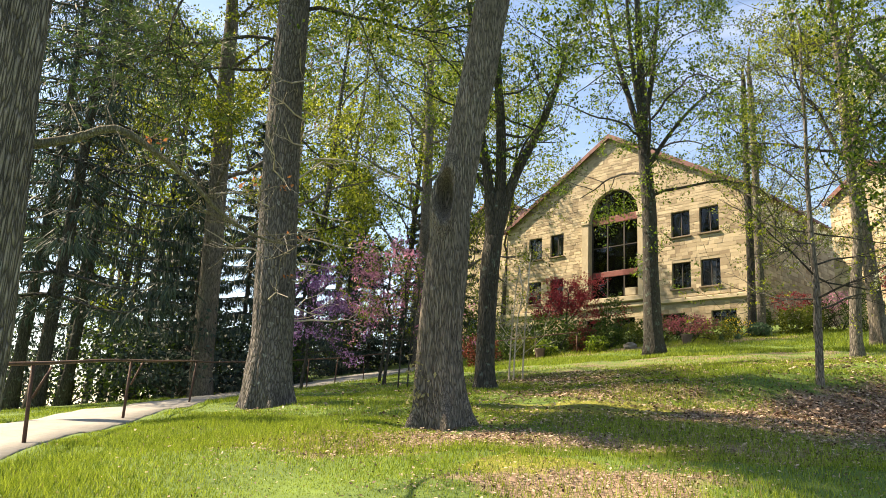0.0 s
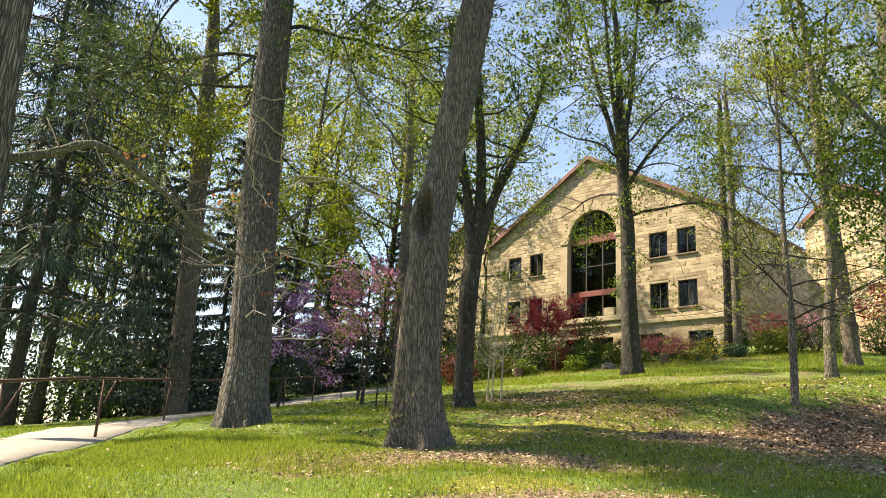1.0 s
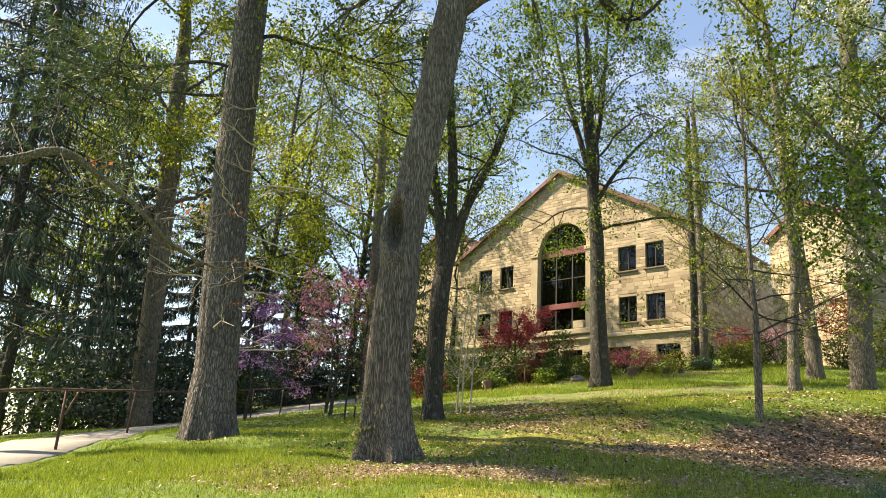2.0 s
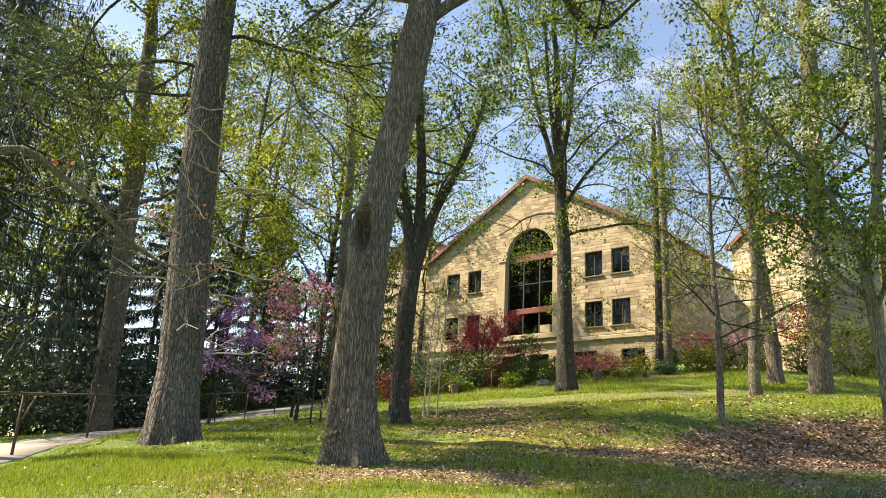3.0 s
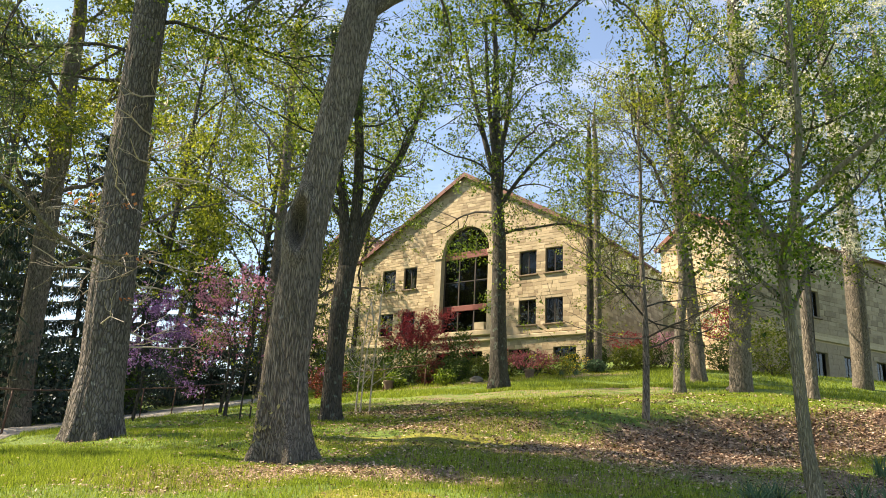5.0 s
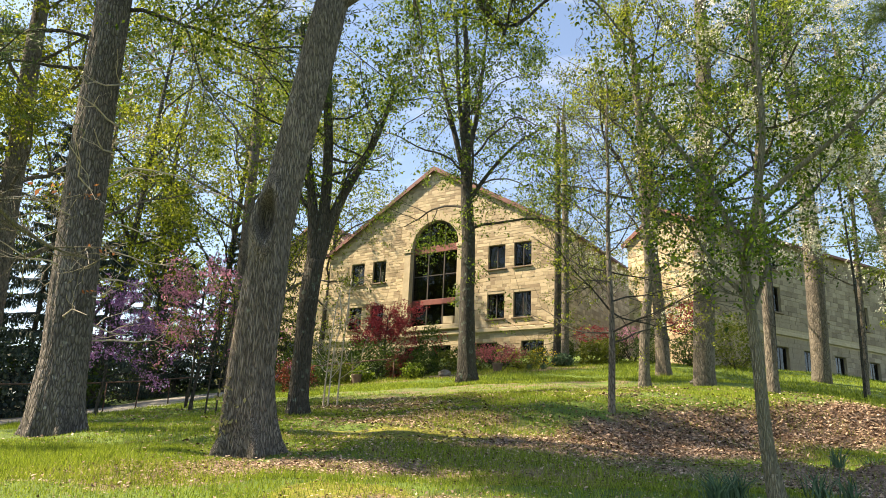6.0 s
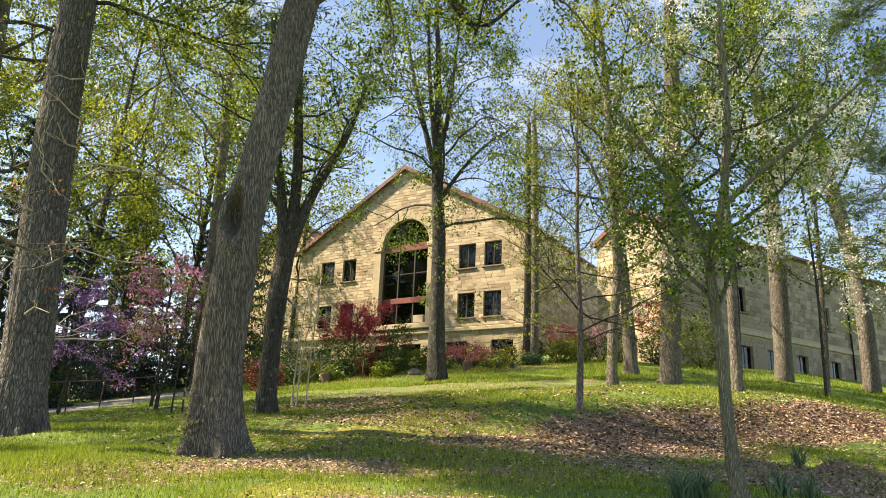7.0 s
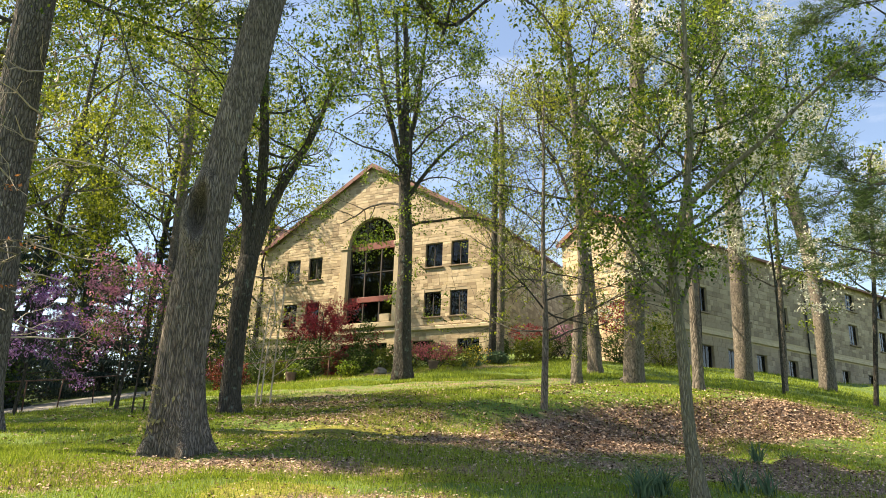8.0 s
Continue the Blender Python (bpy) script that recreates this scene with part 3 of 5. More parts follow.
    for n, w in enumerate(wins):
        window(root, *w, cols=2, rows=1, curtain=(0.9, 0.8, 0.35, 0, 0.9, 0.5, 0, 0.7)[n])
    for w in low:
        window(root, *w, cols=3, rows=1, sill=False)
    # side and back walls, roof
    D = 16.0
    for x0, x1, name in ((R - 0.35, R, "side_wall"), (L, L + 0.35, "side_wall")):
        part(name, Build().box(x0, x1, 0.36, D, base, eave), M["render_grey"], root, "tan stone side wall", smooth=False)
    part("back_wall", Build().box(L + 0.35, R - 0.35, D - 0.35, D, base, eave), M["render_grey"], root, smooth=False)
    # sheets added behind the panes, their near-black colour acting as the rooms' shade
    part("inner_wall", Build().box(L + 0.36, R - 0.36, 1.3, 1.4, base, eave), M["unlit"], root, "near-black sheet standing in for dark rooms", smooth=False)
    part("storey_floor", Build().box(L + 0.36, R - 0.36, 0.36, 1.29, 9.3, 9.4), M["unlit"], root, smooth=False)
    side = Build()
    rng = random.Random(31)
    for x0, x1, z0, z1 in courses(0.06, D, 6.8, eave, lambda z: (0.06, D), [], 9):
        d = 0.045 + rng.uniform(-0.012, 0.015)
        side.box(R - 0.01, R + d, x0, x1, z0, z1, 0.012)
    part("stonework", side, M["stone_field"], root, smooth=False)["kind"] = "stuff"
    gable_roof(root, L, R, 0.0, D, eave, top)


def left_house():
    root = thing("stone_wing", (0, 50, 0), "tan stone wing set back beside the gabled house", "building", turn=-38.82)
    L, R, y0, eave, base = -19.0, -4.9, 6.0, 16.2, 3.5
    top, mid = 21.6, -11.6
    wins = [(-14.4, -13.2, 9.6, 11.1), (-10.4, -9.2, 9.6, 11.1), (-7.4, -6.2, 9.6, 11.1), (-7.4, -6.2, 13, 14.5), (-10.4, -9.2, 13, 14.5)]
    wall = part("front_wall", slab([(L, base), (R, base), (R, eave), (mid, top), (L, eave)], [rect(*w) for w in wins], 0.0, 0.35), M["mortar"], root, smooth=False)
    wall.location.y = y0
    slope_l, slope_r = (top - eave) / (mid - L), (top - eave) / (R - mid)
    span = lambda z: (L, R) if z < eave else (L + (z - eave) / slope_l, R - (z - eave) / slope_r)
    clad(courses(L, R, 5.0, top, span, [hole_rect(*w) for w in wins], 12), wall, M["stone"], M["stone_field"], lambda k: k[0], 13, single=0)
    for w in wins:
        window(wall, *w, cols=2, rows=2)
    for x0, x1, a, b in ((L, L + 0.35, 6.36, 18), (R - 0.35, R, 6.36, 18), (L + 0.35, R - 0.35, 17.65, 18)):
        part("side_wall", Build().box(x0, x1, a, b, base, eave), M["render_grey"], root, smooth=False)
    gable_roof(root, L, R, y0, 18, eave, top)


def long_wing():
    root = thing("long_stone_wing", (17.37, 37.08, 0), "long tan stone wing, front coloured as shaded, with a row of basement windows", "building", turn=24.73)
    length, deep, eave, top, base = 46.0, 5.6, 15.1, 16.5, 4.5
    low = [(x, x + 1.1, 7.35, 8.85) for x in (5.5, 8.0, 10.9, 14.4, 21.0, 24.6, 28.5, 32.0)]
    up = [(x, x + 1.25, 10.8, 12.3) for x in (5.0, 9.2, 13.6, 18.0, 22.6, 27.0, 31.5)] + [(x, x + 1.25, 13.3, 14.55) for x in (5.0, 9.2, 13.6, 18.0, 22.6, 27.0, 31.5)]
    front = part("front_wall", slab(rect(0, length, base, eave), [rect(*w) for w in low + up], 0.0, 0.35), M["mortar"], root, smooth=False)
    openings = [hole_rect(*w) for w in low + up] + [hole_rect(0, length, 9.5, 9.72)]
    keep = clad(courses(0, length, 6.4, eave, lambda z: (0, length), openings, 21, 0.2, 0.34), front, M["stone"], M["stone_shaded"], lambda k: (k[0] - 6) ** 2 * 0.3 + (k[2] - 8) ** 2, 22, single=200, depth=0.018)
    LATE.append((keep, front, M["stone_shaded"], 23))
    part("string_course", Build().box(0, length, -0.12, 0, 9.5, 9.72, 0.02), M["trim_stone"], root, smooth=False)
    for w in low:
        window(root, *w, cols=2, rows=1, sill=False, y=0.16)
    for w in up:
        window(root, *w, cols=2, rows=2, y=0.14)
    part("downpipe", Build().tube([(16.9, -0.12, 6.5), (16.9, -0.12, 15.2)], [0.06, 0.06], 8), M["black_metal"], root)
    # sunlit end wall with its gable
    b = Build()
    v = [(0, 0, base), (0, deep, base), (0, deep, eave), (0, deep / 2, top), (0, 0, eave)]
    v += [(0.35, y, z) for _, y, z in v]
    b.add(v, [(0, 4, 3, 2, 1), (5, 6, 7, 8, 9)] + [(i, (i + 1) % 5, 5 + (i + 1) % 5, 5 + i) for i in range(5)])
    part("end_wall", b, M["mortar"], root, smooth=False).location.y = 0.0
    e, rng = Build(), random.Random(33)
    k = (top - eave) / (deep / 2)
    for x0, x1, z0, z1 in courses(0.02, deep, 5.5, top, lambda z: (0.02, deep) if z < eave else (0.02 + (z - eave) / k, deep - (z - eave) / k), [], 25):
        e.box(-0.05 - rng.uniform(-0.012, 0.02), 0.01, x0, x1, z0, z1, 0.013)
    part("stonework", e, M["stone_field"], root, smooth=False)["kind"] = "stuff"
    part("back_wall", Build().box(0.35, length, deep - 0.35, deep, base, eave), M["render_grey"], root, smooth=False)
    part("far_wall", Build().box(length - 0.35, length, 0.36, deep - 0.36, base, eave), M["render_grey"], root, smooth=False)
    # added near-black sheet for the shade behind the wing's panes
    part("inner_wall", Build().box(0.36, length - 0.36, 1.1, 1.2, base, eave), M["unlit"], root, "near-black sheet standing in for dark rooms", smooth=False)
    gable_roof(root, 0.0, length, 0.0, deep, eave, top, along_y=False)


main_house()
left_house()
long_wing()


# ---------- trees ----------
def unit(v):
    return v / (np.linalg.norm(v) + 1e-9)


def smooth_line(points, n):
    """n points on a soft curve through the given ones (columns: place and radius)."""
    p = np.asarray(points, float)
    t = np.r_[0, np.cumsum(np.linalg.norm(np.diff(p[:, :3], axis=0), axis=1))]
    s = np.linspace(0, t[-1], n)
    out = np.stack([np.interp(s, t, p[:, c]) for c in range(p.shape[1])], 1)
    for _ in range(2):
        out[1:-1] = 0.25 * out[:-2] + 0.5 * out[1:-1] + 0.25 * out[2:]
    return out


def limb(rng, start, way, length, radius, lift, level, depth, wood, sites, wander=0.16, fork=(3, 5), sides=(7, 5, 4, 3), bare=False):
    """One limb with its forks. wood: the Build it goes into; sites: where leaves grow."""
    n = max(4, int(length / (0.35 if level else 0.45)) + 2) if level < depth else 4
    n = min(n, 12)
    pts, p, d = [start], np.array(start, float), unit(np.array(way, float))
    for _ in range(n - 1):
        d = unit(d + rng.normal(0, wander, 3) + np.array([0, 0, lift]) / n)
        p = p + d * length / (n - 1)
        pts.append(p)
    pts = np.array(pts)
    wood.tube(pts, np.linspace(radius, max(0.004, radius * 0.32), n), sides[min(level, len(sides) - 1)], cap=False)
    if level >= depth - 1:
        sites.extend(pts[1:].tolist())
    if level >= depth:
        return
    for _ in range(rng.integers(fork[0], fork[1] + 1)):
        k = rng.uniform(0.28, 1.0)
        i = min(n - 2, int(k * (n - 1)))
        side = unit(rng.normal(0, 1, 3))
        dd = unit(pts[i + 1] - pts[i])
        limb(rng, pts[i] + 0.0 * dd, unit(dd * 0.75 + (side - dd * (side @ dd)) * rng.uniform(0.5, 1.0)), length * rng.uniform(0.38, 0.62), radius * 0.5 * (1 - 0.4 * k), lift, level + 1, depth, wood, sites, wander, fork, sides)


def foliage(rng, sites, count, spread, size, droop=0.3):
    """count leaves scattered near the sites."""
    b = Build()
    s = np.asarray(sites, float)
    if not len(s) or not count:
        return b
    count, size = int(count * 1.7), size * 0.8
    sprays = max(1, count // 7)
    at = s[rng.integers(0, len(s), sprays)] + rng.normal(0, spread, (sprays, 3))
    which = rng.integers(0, sprays, count)
    c = at[which] + rng.normal(0, size * 1.9, (count, 3)) * np.array([1.2, 1.2, 0.8])
    u = rng.normal(0, 0.8, (count, 3)) + rng.normal(0, 0.6, (sprays, 3))[which]
    u[:, 2] -= droop * 2
    u /= np.linalg.norm(u, axis=1, keepdims=True)
    w = np.cross(u, rng.normal(0, 1, (count, 3)))
    w /= np.linalg.norm(w, axis=1, keepdims=True)
    k = 1.1 * size * rng.uniform(0.6, 1.35, (count, 1))
    return b.cards(c, u * k, w * k * 0.55)


def trunk_shape(seed, flare, flare_h, base_z, roots=5, ridge=0.03, furrow=0.0, ribs=46):
    rng = random.Random(seed)
    ph, ph2 = rng.uniform(0, 6.3), rng.uniform(0, 6.3)

    def shape(p, ang):
        z = (p[:, 2] - base_z)[:, None]
        a = ang[None, :]
        foot = np.exp(-np.maximum(z, 0) / flare_h)
        lobes = 0.16 + 1.25 * np.clip(np.cos(roots * a + ph + 0.5 * np.sin(2 * a)), 0, 1) ** 1.3 + 0.15 * np.sin(3 * a + ph2)
        rib = ridge * (np.sin(13 * a + 1.3 * np.sin(1.7 * z + ph)) + 0.7 * np.sin(21 * a + 2.2 * np.sin(0.9 * z + ph2)) + 0.8 * np.sin(3 * a + 1.1 * z + ph))
        if furrow:
            w = a + 0.10 * np.sin(2.3 * z + 3 * a + ph) + 0.07 * np.sin(6.1 * z + 5 * a + ph2) + 0.03 * np.sin(17 * z + 9 * a)
            rib = rib + furrow * (np.abs(np.sin(ribs * 0.5 * w)) + 0.6 * np.abs(np.sin(ribs * 0.83 * w + 2.1 * np.sin(3.1 * z))) - 0.9)
        return 1 + flare * foot * lobes + rib
    return shape


def carve(me, c):
    """A rotted hollow with a rolled rim, sunk into a trunk at the place c on its face."""
    out = Vector((-c.x - 0.0, -1.0, 0)).normalized() if abs(c.x) < 0.05 else Vector((-0.35, -0.94, 0)).normalized()
    side = Vector((-out.y, out.x, 0))
    for v in me.vertices:
        d = v.co - c
        if d.dot(out) < -0.22 or abs(d.z) > 0.9:
            continue
        s, t = d.dot(side), d.z
        e = math.sqrt((s / 0.085) ** 2 + (t / 0.30) ** 2)
        k = -0.26 * math.exp(-e ** 4) + 0.075 * math.exp(-((e - 1.6) / 0.5) ** 2)
        bulge = 0.05 * math.exp(-((s + 0.16) / 0.12) ** 2 - ((t + 0.05) / 0.45) ** 2)
        v.co += out * (k + bulge * 0.4) - side * bulge * (1.7 if s < 0 else 0)


def tree(name, label, base, line, bark_mat, leaf_mat, seed, limbs=10, first=0.45, reach=4.0, leaves=6000, size=0.06, spread=0.22,
         lift=0.35, top=None, depth=2, stems=(), flare=0.5, sides=14, rings=40, category="tree", group="trees on the hillside", bend=0.9, extra=(), fork=(3, 5), knot=None, rootn=5, ridge=0.03, wood_mat=None, furrow=0.0, hollow=None, limb_k=0.5, sprigs=0, flare_h=None):
    """A tree by its trunk line (x, y, z, radius in world metres), grown on to the height top."""
    rng = np.random.default_rng(seed)
    bx, by = base
    bz = float(ground_z(bx, by))
    o = np.array([bx, by, bz])
    pts = [(bx, by, bz - 0.35, line[0][3] * 1.04), (bx, by, bz + 0.02, line[0][3] * 1.03)] + [q for q in line if q[2] > bz + 0.15]
    if top and top > pts[-1][2] + 0.3:
        x, y, z, r = pts[-1]
        px, py, pz, _ = pts[-2]
        g = min(0.35, max(-0.35, (x - px) / max(0.3, z - pz))), min(0.35, max(-0.35, (y - py) / max(0.3, z - pz)))
        steps_up = 4
        for i in range(1, steps_up + 1):
            k = i / steps_up
            h = (top - z) * k
            pts.append((x + g[0] * h * (1 - 0.5 * k) + rng.normal(0, 0.12), y + g[1] * h * (1 - 0.5 * k) + rng.normal(0, 0.12), z + h, r * (1 - 0.85 * k) + 0.012))
    spine = smooth_line(pts, rings)
    root = thing(name, (bx, by, bz), label, category, group)
    spine[:, :3] -= o
    part("trunk", Build().tube(spine[:, :3], spine[:, 3], sides, shape=trunk_shape(seed, flare, flare_h or 0.18 + line[0][3] * 0.3, 0.0, rootn, ridge, furrow)), bark_mat, root)
    if hollow:
        carve(root.children[0].data, Vector(hollow) - Vector(o))
    sites, twigs = [], wood_mat or bark_mat
    z0, z1 = spine[0, 2], spine[-1, 2]
    for k in range(limbs):
        u = first + (0.98 - first) * (k + rng.uniform(0, 0.9)) / limbs
        i = min(rings - 2, int(u * (rings - 1)))
        a = k * 2.399 + rng.uniform(-0.5, 0.5)
        rise_ = bend * rng.uniform(0.45, 1.1)
        way = (math.cos(a), math.sin(a), rise_)
        w = Build()
        length = reach * (1.15 - 0.65 * (u - first) / (1 - first)) * rng.uniform(0.7, 1.15)
        limb(rng, spine[i, :3], way, length, min(spine[i, 3] * limb_k, 0.014 * length + 0.014), lift, 0, depth, w, sites, fork=fork)
        part("limb", w, twigs, root)
    for k in range(sprigs):
        i = int((0.16 + 0.5 * (k + rng.uniform(0, 0.9)) / sprigs) * (rings - 1))
        a = rng.uniform(0, 6.28)
        w = Build()
        limb(rng, spine[i, :3], (math.cos(a), math.sin(a), rng.uniform(-0.2, 0.5)), rng.uniform(0.5, 1.7), 0.012, 0.1, depth - 1, depth, w, sites, wander=0.22, fork=(3, 5))
        part("sprig", w, twigs, root)
    for line2 in stems:
        s = smooth_line([(x - o[0], y - o[1], z - o[2], r) for x, y, z, r in line2], 14)
        w = Build().tube(s[:, :3], s[:, 3], 9, cap=False)
        for i in range(3, 14):
            if rng.random() < 0.8:
                a = rng.uniform(0, 6.28)
                limb(rng, s[i, :3], (math.cos(a), math.sin(a), rng.uniform(0.1, 1.0)), reach * rng.uniform(0.3, 0.62), s[i, 3] * 0.33, lift, 1, depth, w, sites, fork=fork)
        sites.extend(s[-3:, :3].tolist())
        part("limb", w, twigs, root)
    for count, mat, name2, k in [(leaves, leaf_mat, "crown", 1.0), *extra]:
        if count and sites:
            part(name2, foliage(rng, sites, count, spread, size * k), mat, root, smooth=False)
    return root, o


def spruce(base, height, reach, seed, low=0.12, label="dark spruce with drooping boughs beside the path", radius=0.3, density=1.0):
    rng = np.random.default_rng(seed)
    bx, by = base
    bz = float(ground_z(bx, by))
    root = thing("spruce", (bx, by, bz), label, "tree", "dark conifers beside the path")
    zs = np.linspace(-0.3, height, 16)
    part("trunk", Build().tube(np.stack([0.15 * np.sin(zs * 0.2), 0 * zs, zs], 1), radius * (1.02 - zs / height * 0.97), 10, shape=trunk_shape(seed, 0.5, 0.4, 0.0)), M["bark_dark"], root)
    wood, c, u, w = Build(), [], [], []
    z = height * low
    while z < height * 0.98:
        k = (z - height * low) / (height * (1 - low))
        length = reach * (1 - k) ** 0.75 + 0.3
        for a in rng.uniform(0, 6.28) + np.arange(5) * 1.2566:
            a += rng.uniform(-0.3, 0.3)
            n, ln = 8, length * rng.uniform(0.7, 1.1)
            s = np.linspace(0, 1, n)
            r = ln * s
            zz = z - 0.30 * ln * s ** 1.2 + 0.18 * ln * s ** 3
            pts = np.stack([np.cos(a) * r, np.sin(a) * r, zz], 1)
            wood.tube(pts, np.linspace(0.012 + 0.012 * ln, 0.006, n), 4, cap=False)
            m = int((38 + 95 * ln) * density)
            t = rng.uniform(0.08, 1.0, m)
            p = np.stack([np.interp(t, s, pts[:, q]) for q in range(3)], 1)
            out = np.array([-math.sin(a), math.cos(a), 0])
            side = rng.normal(0, 1, (m, 1)) * 0.16 * ln * (1.1 - 0.7 * t[:, None])
            drop = rng.uniform(0.08, 0.5, (m, 1)) * (0.35 + 0.16 * ln)
            c.append(p + side * out - np.array([0, 0, 1]) * drop * 0.5)
            hang = np.concatenate([side * out[0] * 0.3, side * out[1] * 0.3, -drop * 0.5], 1)
            u.append(hang)
            q = rng.normal(0, 1, (m, 3))
            q[:, 2] *= 0.2
            w.append(q / np.linalg.norm(q, axis=1, keepdims=True) * rng.uniform(0.015, 0.034, (m, 1)))
        z += rng.uniform(0.5, 0.95) * (1.25 - 0.6 * k)
    part("branchwork", wood, M["bark_dark"], root)["kind"] = "stuff"
    part("crown", Build().cards(np.concatenate(c), np.concatenate(u), np.concatenate(w)), M["needle_dark"], root, smooth=False)


def tufts(rng, sites, per, length, build):
    """Long soft needles in starry tufts."""
    s = np.repeat(np.asarray(sites, float), per, 0)
    d = rng.normal(0, 1, s.shape)
    d[:, 2] = abs(d[:, 2]) * 0.6
    d /= np.linalg.norm(d, axis=1, keepdims=True)
    w = np.cross(d, rng.normal(0, 1, s.shape))
    w /= np.linalg.norm(w, axis=1, keepdims=True)
    k = length * rng.uniform(0.7, 1.2, (len(s), 1))
    return build.cards(s + d * k * 0.5, d * k * 0.5, w * 0.008)


def pine_crown(root, o, boughs, seed, per=26, tuft=0.22, mat="needle_pine", bark_mat="bark_dark"):
    """Boughs (start, way, length) with needle tufts."""
    rng = np.random.default_rng(seed)
    needles = Build()
    for start, way, length in boughs:
        sites, w = [], Build()
        limb(rng, np.array(start) - o, way, length, 0.012 + 0.008 * length, 0.05, 0, 2, w, sites, wander=0.17, fork=(6, 9))
        part("bough", w, M[bark_mat], root)
        s = np.array(sites)
        tufts(rng, s + rng.normal(0, 0.06, s.shape), per, tuft, needles)
    part("needles", needles, M[mat], root, smooth=False)


def shrub(name, label, x, y, rx, rz, leaf_mat, seed, leaves=1500, size=0.05, lift=0.0, category="shrub", stems=7, loose=0.25, group="shrubs before the house", z=None, ry=None):
    rng = np.random.default_rng(seed)
    z = float(ground_z(x, y)) if z is None else z
    root = thing(name, (x, y, z), label, category, group)
    sites = []
    ry = ry or rx
    for k in range(stems):
        w = Build()
        a = k * 2.4 + rng.uniform(-0.4, 0.4)
        limb(rng, np.array([0.06 * math.cos(a), 0.06 * math.sin(a), -0.05]), (math.cos(a) * rx, math.sin(a) * ry, rz * rng.uniform(0.8, 1.6) + lift), (rx + rz) * 0.55 + lift * 0.6, 0.02 + 0.01 * rz, 0.1, 1, 2, w, sites, fork=(2, 4))
        part("stem", w, M["bark_dark"], root)
    d = rng.normal(0, 1, (leaves, 3))
    d /= np.linalg.norm(d, axis=1, keepdims=True)
    lump = 1 + 0.16 * np.sin(5 * d[:, :1] + seed) * np.sin(4 * d[:, 1:2] + 2 * seed) + 0.12 * np.sin(9 * d[:, 2:] + seed)
    c = d * rng.uniform(0.55, 1.0, (leaves, 1)) ** 0.5 * lump * (1 + loose * rng.normal(0, 0.35, (leaves, 1))) * np.array([rx, ry, rz]) + np.array([0, 0, rz * 0.95 + lift])
    c[:, 2] = np.maximum(c[:, 2], 0.03)
    u = rng.normal(0, 1, (leaves, 3))
    u /= np.linalg.norm(u, axis=1, keepdims=True)
    v = np.cross(u, rng.normal(0, 1, (leaves, 3)))
    v /= np.linalg.norm(v, axis=1, keepdims=True)
    k = size * rng.uniform(0.6, 1.3, (leaves, 1))
    part("leaves", Build().cards(c, u * k, v * k * 0.6), leaf_mat, root, smooth=False)
    return root


# ---------- near trees ----------
pine_tree, pine_at = tree("pine_tree", "tall straight grey-barked pine with bare lower stubs", (-5.49, 14.16), [(-5.56, 14.18, 2.5, 0.454), (-5.55, 14.18, 3.17, 0.404), (-5.64, 14.15, 4.89, 0.394), (-5.76, 14.1, 7.33, 0.363), (-5.81, 14.08, 9.56, 0.332), (-5.83, 14.07, 10.66, 0.329)], M["bark_pine"], M["needle_pine"], 11,
     limbs=6, first=0.5, reach=3.2, leaves=0, top=21, depth=2, flare=0.24, sides=160, rings=180, fork=(4, 6), rootn=6, ridge=0.012, furrow=0.018, wood_mat=M["twig_pale"])
pine_crown(pine_tree, pine_at, [((-5.7, 14.1, 8.9 + 0.75 * k), (math.cos(a), math.sin(a), 0.16), 3.4 + 1.3 * math.sin(0.4 + k * 0.22)) for k, a in enumerate((3.3, 2.6, 0.2, 4.4, 3.0, 5.6, 1.4, 2.2, 3.9, 0.8, 5.0, 0.1, 3.4, 1.9, 4.6))], 12, per=13)
# dead snags on the pine's lower trunk
snags, rng = [], np.random.default_rng(13)
for k in range(34):
    w, a, h = Build(), k * 2.4 + rng.uniform(-0.5, 0.5), 1.6 + 0.19 * k
    limb(rng, np.array([0.025 * h, 0, h]), (math.cos(a), math.sin(a), rng.uniform(-0.3, 0.35)), rng.uniform(0.7, 2.1), 0.021, 0.1, 0, 2, w, snags, wander=0.28, fork=(1, 3))
    part("twig", w, M["twig_pale"], pine_tree, "bare pale dead twig")
part("dry_leaves", foliage(rng, snags, 60, 0.08, 0.045), M["leaf_dry"], pine_tree, "rust-brown dry leaves caught on twigs", smooth=False)

maple_tree, maple_at = tree("maple_tree", "leaning grey maple with a hollow knot and flared mossy roots", (-1.55, 10.32), [(-1.58, 10.36, 2.06, 0.343), (-1.61, 10.35, 2.83, 0.298), (-1.56, 10.36, 3.81, 0.303), (-1.53, 10.36, 4.65, 0.268), (-1.4, 10.38, 5.8, 0.252), (-1.22, 10.4, 7.01, 0.263), (-1.07, 10.42, 8.19, 0.258)], M["bark_grey"], M["leaf_spring"], 21,
     limbs=15, first=0.46, reach=5.8, leaves=32000, size=0.05, spread=0.26, top=16, depth=3, flare=0.48, flare_h=0.30, sides=160, rings=190, lift=0.15, bend=0.5, rootn=5, ridge=0.016, furrow=0.022, hollow=(-1.58, 10.04, 4.87))

